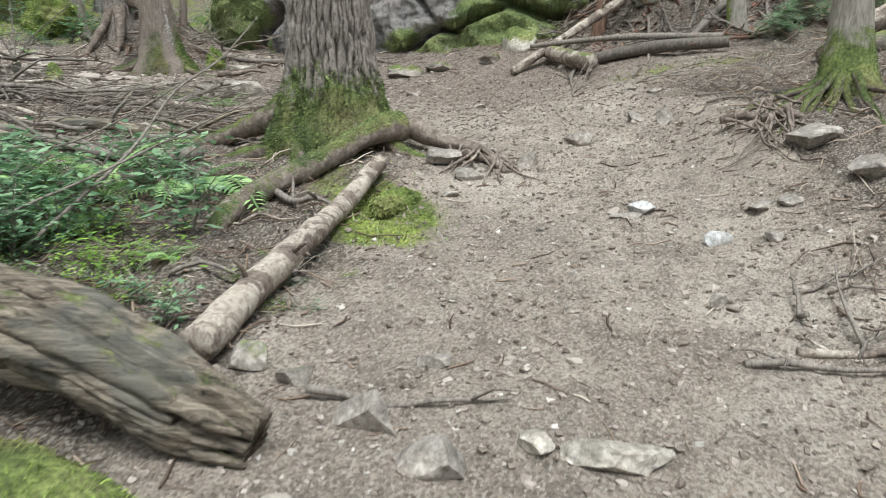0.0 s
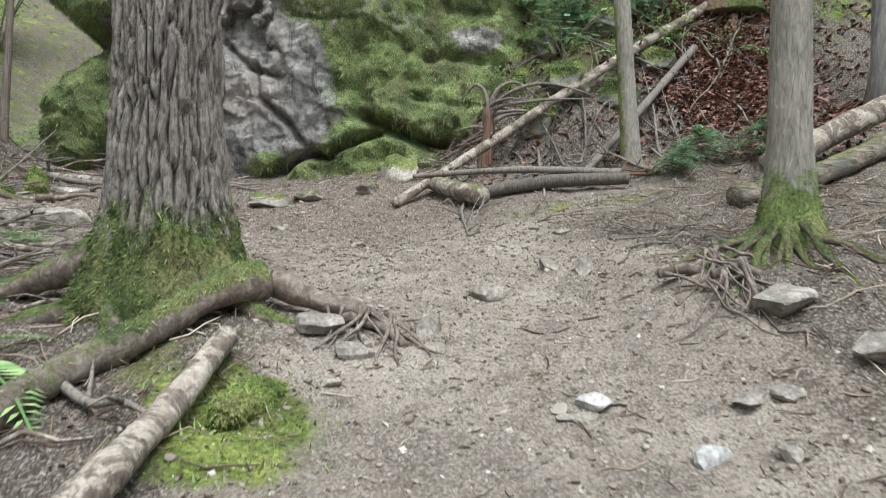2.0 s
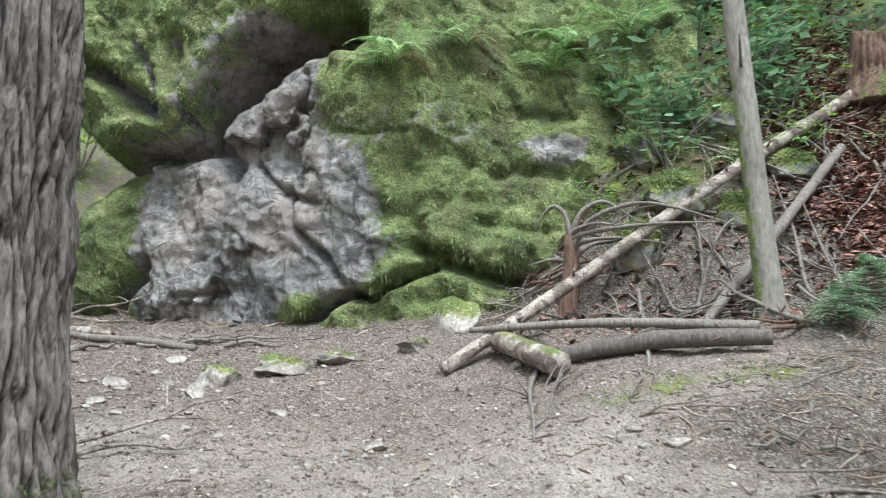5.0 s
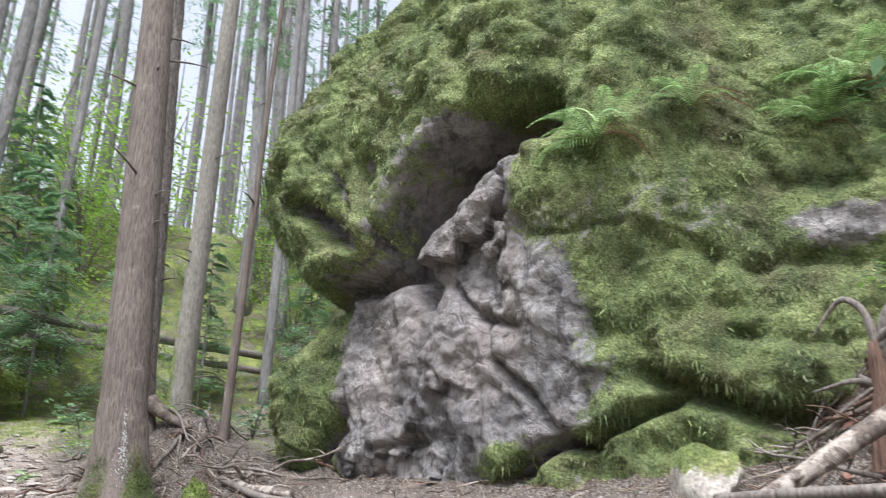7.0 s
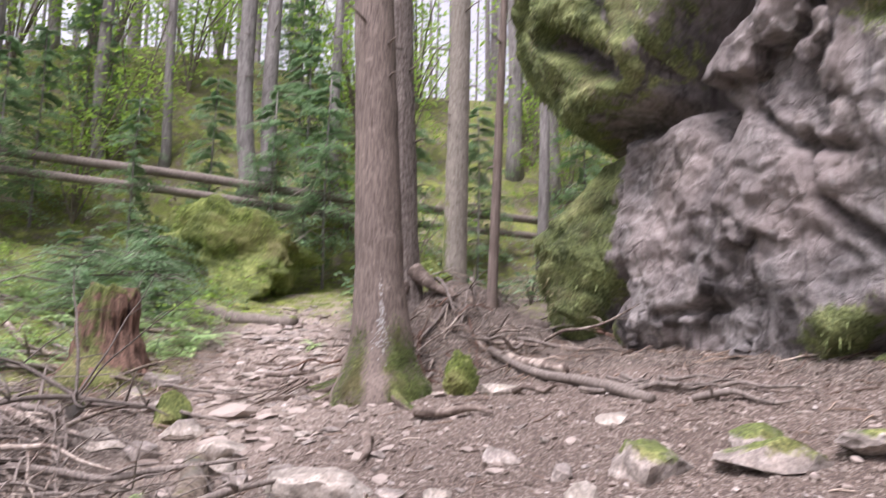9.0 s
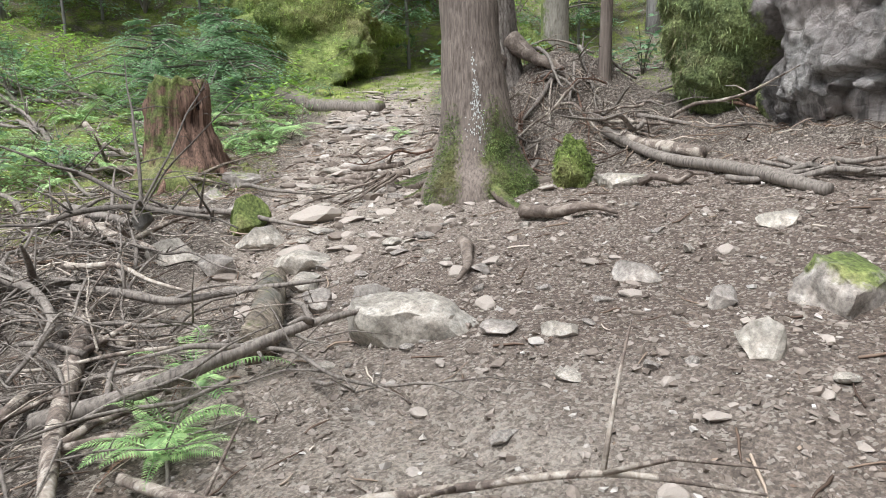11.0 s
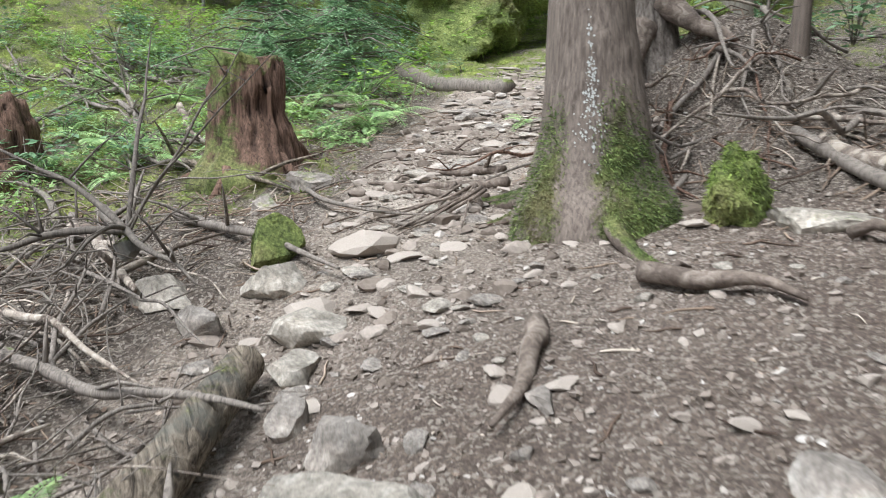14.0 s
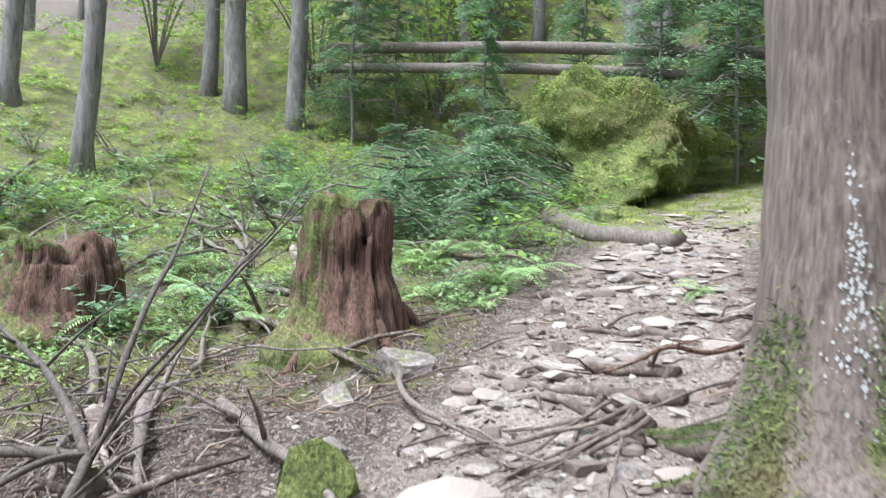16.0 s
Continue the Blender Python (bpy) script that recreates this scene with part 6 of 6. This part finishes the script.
def hanging_roots(x, y, n, reach, label, seed, mat=None):
    """Bare rootlets that hang from an undercut bank towards the trail."""
    rr, z0 = random.Random(seed), gz(x, y)
    ob = thing("root_tangle", tube("root_tangle", [(-0.2, 0.06, 0.02), (0, 0.02, 0.07), (0.2, -0.02, 0.0)], [0.03, 0.045, 0.02], ROOT, seg=10, rough=0.3), label, "roots", at=(x, y, z0))
    for k in range(n):
        px, py, a = rr.uniform(-0.28, 0.28), 0.0, radians(-90 + rr.uniform(-35, 35))
        pts, ln = [], reach * rr.uniform(0.5, 1.1)
        for i in range(6):
            pts.append((px, py, gz(x + px, y + py) - z0 + 0.13 * (1 - i / 5) ** 1.5 + 0.005))
            a += rr.uniform(-0.35, 0.35)
            px, py = px + ln / 5 * math.cos(a), py + ln / 5 * math.sin(a)
        w = rr.uniform(0.006, 0.016)
        part("rootlet", tube("rootlet", pts, [w * 1.3, w, w, w * 0.8, w * 0.6, w * 0.3], mat or ROOT, seg=7, rough=0.3, step=0.05), ob)


hanging_roots(0.1, 6.42, 11, 0.55, "thin brown roots hanging from the undercut root mound", 3)
hanging_roots(2.75, 6.35, 12, 0.7, "tangle of bare roots below the slender trunk", 4)
hanging_roots(2.55, 6.75, 9, 0.5, "tangle of bare roots below the slender trunk", 5)
hanging_roots(-5.75, 12.35, 9, 0.8, "brown roots crossing the rocky steps", 6)


def sprays(seed, height, reach, rows, per, size, low=0.15, droop=0.25):
    """Needle sprays on drooping boughs round a stem, as leaves; and the boughs."""
    r = random.Random(seed)
    verts, faces, boughs = [], [], []
    for k in range(rows):
        h = height * (low + (1 - low) * k / rows) + r.uniform(-0.1, 0.1)
        a, ln = r.uniform(0, 6.28), reach * (1 - 0.75 * k / rows) * r.uniform(0.6, 1.1)
        d = Vector((math.cos(a), math.sin(a), 0))
        end = Vector((0, 0, h)) + d * ln + Vector((0, 0, -droop * ln))
        boughs.append(tube_data([(0, 0, h), Vector((0, 0, h + 0.05 * ln)) + d * ln * 0.5, end], [0.012 + 0.006 * ln, 0.008 + 0.003 * ln, 0.003], seg=4, step=9, caps=False))
        for i in range(per):
            t = r.uniform(0.15, 1.0)
            c = Vector((0, 0, h)).lerp(end, t) + Vector((r.gauss(0, 0.1), r.gauss(0, 0.1), r.gauss(-0.03, 0.05))) * ln + Vector((0, 0, 0.08 * ln * math.sin(math.pi * t)))
            b = a + r.gauss(0, 0.8)
            s = size * r.uniform(0.5, 1.2)
            ax = Vector((math.cos(b), math.sin(b), r.uniform(-0.5, 0.05))) * s
            sd = Vector((-math.sin(b), math.cos(b), r.uniform(-0.3, 0.3))) * s * 0.3
            n = len(verts)
            verts += [c - ax * 0.4, c + sd, c + ax, c - sd]
            faces.append((n, n + 1, n + 2, n + 3))
    return joined("bough", boughs, DEADWOOD), mesh("foliage", verts, faces, NEEDLE, smooth=False)


def stem_mesh(height, r, seed, bark=None, lean=0.0):
    rr = random.Random(seed)
    pts = [(rr.uniform(-0.02, 0.02) * height * 0.3 + lean * t * height, rr.uniform(-0.02, 0.02) * height * 0.3, height * t - 0.3) for t in (0, 0.03, 0.12, 0.35, 0.65, 1)]
    return tube("trunk", pts, [r * 1.5, r * 1.12, r, r * 0.9, r * 0.7, r * 0.4], bark or FARBARK, seg=14, step=1.2)


SAP_STEM = stem_mesh(4.5, 0.03, 3)
SAPS = [sprays(30 + k, 4.3, 1.3, 50, 190, 0.06) for k in range(2)]
YEWS = [sprays(40 + k, 1.15, 1.7, 36, 190, 0.05, 0.25, 0.15) for k in range(2)]
for k, (x, y, s) in enumerate(((-15.2, 18.2, 1.2), (-16.5, 15.2, 1.0), (-13.0, 20.8, 1.2), (-19, 13.0, 1.2), (-12.0, 22.5, 1.1), (-10.3, 25.0, 1.4), (-18.8, 21.5, 1.5), (-22, 16, 1.4), (-13.9, 18.9, 1.3), (-17.2, 17.6, 1.2), (-16.0, 19.8, 1.5), (-20.2, 14.2, 1.3))):
    base = thing("sapling", None, "feathery young conifer standing on the slope", "tree", "young conifers", at=pose(x, y, gz(x, y), 0, 0, k * 50) @ Matrix.Scale(s, 4))
    part("trunk", SAP_STEM, base)
    tagged(part("bough", SAPS[k % 2][0], base), kind="stuff")
    tagged(part("foliage", SAPS[k % 2][1], base), kind="stuff")
for k, (x, y, s) in enumerate(((-12.6, 13.9, 1.0), (-13.4, 13.0, 1.1), (-14.2, 14.6, 1.2), (-12.2, 12.6, 0.7), (-11.5, 13.6, 0.6), (4.9, 11.0, 0.45), (5.6, 10.6, 0.5), (4.5, 10.75, 0.35))):
    base = thing("conifer_bush", None, "dark blue-green drooping conifer bush", "bush", "conifer bushes", at=pose(x, y, gz(x, y), 0, 0, k * 50) @ Matrix.Scale(s, 4))
    tagged(part("bough", YEWS[k % 2][0], base), kind="stuff")
    tagged(part("foliage", YEWS[k % 2][1], base), kind="stuff")
# bright young broadleaf trees on the slope
for k, (x, y, s) in enumerate(((-21.0, 17.0, 2.6), (-23.5, 20.0, 3.0), (-16.5, 24.0, 2.4), (-26, 15, 3.0), (-28, 10, 3.0), (-13.5, 27.0, 2.2), (-15.5, 21.0, 2.0), (-17.5, 23.0, 2.6), (-19.5, 24.5, 2.8), (-11.5, 26.0, 1.8), (-25, 22, 3.0), (-22, 12.5, 2.4), (-24, 8.5, 2.6), (-12.3, 20.3, 1.5), (-20, 15.2, 2.2), (-24.5, 17.5, 3.4), (-19, 27, 3.4), (-22, 24, 3.2), (-27, 18, 3.6), (-15.0, 29, 3.2), (-30, 14, 3.6), (-10.5, 28, 2.6))):
    stem, leaves = leafy("tree", 50 + k, 1.7, 1.1, 1100, 0.042, MAPLE, "", "", 9, 0.012)
    base = thing("young_maple", None, "young broadleaf tree in bright spring leaf", "tree", "young broadleaf trees", at=pose(x, y, gz(x, y), 0, 0, k * 40) @ Matrix.Scale(s, 4))
    tagged(part("stem", stem, base), kind="stuff")
    part("leaves", leaves, base)

# ---------------------------------------------------------------- the forest behind
FAR = [stem_mesh(24 + 2 * k, 0.2 + 0.03 * k, 60 + k, lean=0.01 * (k - 2)) for k in range(5)]
CROWNS = [sprays(80 + k, 24, 2.6, 60, 90, 0.16, 0.4, 0.35) for k in range(3)]
BARE = []
for k in range(3):
    r, pieces = random.Random(90 + k), []
    for i in range(46):
        h, a, ln = r.uniform(2, 15), r.uniform(0, 6.28), r.uniform(0.4, 1.6)
        d = Vector((math.cos(a), math.sin(a), r.uniform(-0.3, 0.2)))
        pieces.append(tube_data([(0, 0, h), Vector((0, 0, h)) + d * ln * 0.5, Vector((0, 0, h - 0.1)) + d * ln], [0.02, 0.013, 0.004], seg=4, step=9, caps=False))
    BARE.append(joined("dead_branch", pieces, DEADWOOD))


def far_tree(x, y, s, k):
    base = thing("tree", None, "tall straight grey conifer on the wooded slope", "tree", "conifers on the wooded slope", at=pose(x, y, gz(x, y), 0, 0, k * 47) @ Matrix.Diagonal((s, s, 1, 1)))
    part("trunk", FAR[k % 5], base)
    tagged(part("dead_branch", BARE[k % 3], base), kind="stuff")
    if k % 3 == 1:
        tagged(part("crown", CROWNS[k % 3][1], base), kind="stuff")


for k, (x, y, s) in enumerate(((-21.4, 16.2, 0.9), (-20.6, 17.9, 0.6), (-18.6, 19.4, 0.95), (-16.8, 21.4, 0.5), (-13.7, 26.3, 0.7), (-12.2, 26.2, 0.8), (-20.5, 6.0, 0.8), (-16.8, 8.2, 0.62), (-22.5, 9.9, 0.6), (-21.3, 10.5, 0.75), (-20.5, 12.0, 1.0), (-18.4, 20.1, 1.0), (-10.9, 24.0, 0.55), (8.2, 11.6, 0.7), (-24, 13.8, 0.7))):
    far_tree(x, y, s, k)
for k in range(70):
    x, y = rng.uniform(-36, -10.5), rng.uniform(9, 33)
    if trail_mask(x, y) > 0.05:
        continue
    shrub(x, y, rng.uniform(1.6, 3.2), k, HERBS, "light green low plant on the far slope", "plants on the far slope")
rf = random.Random(21)
for k in range(190):
    a, d = rf.uniform(12, 112), 24 + 60 * rf.random() ** 0.8
    x, y = -2 - d * math.sin(radians(a)), 11 + d * math.cos(radians(a))
    if x > -7:
        continue
    far_tree(x, y, rf.uniform(0.45, 0.95), k)
for k in range(40):
    a, d = rf.uniform(112, 345), 16 + 40 * rf.random()
    far_tree(-1 - d * math.sin(radians(a)), 7 + d * math.cos(radians(a)), rf.uniform(0.7, 1.3), k)
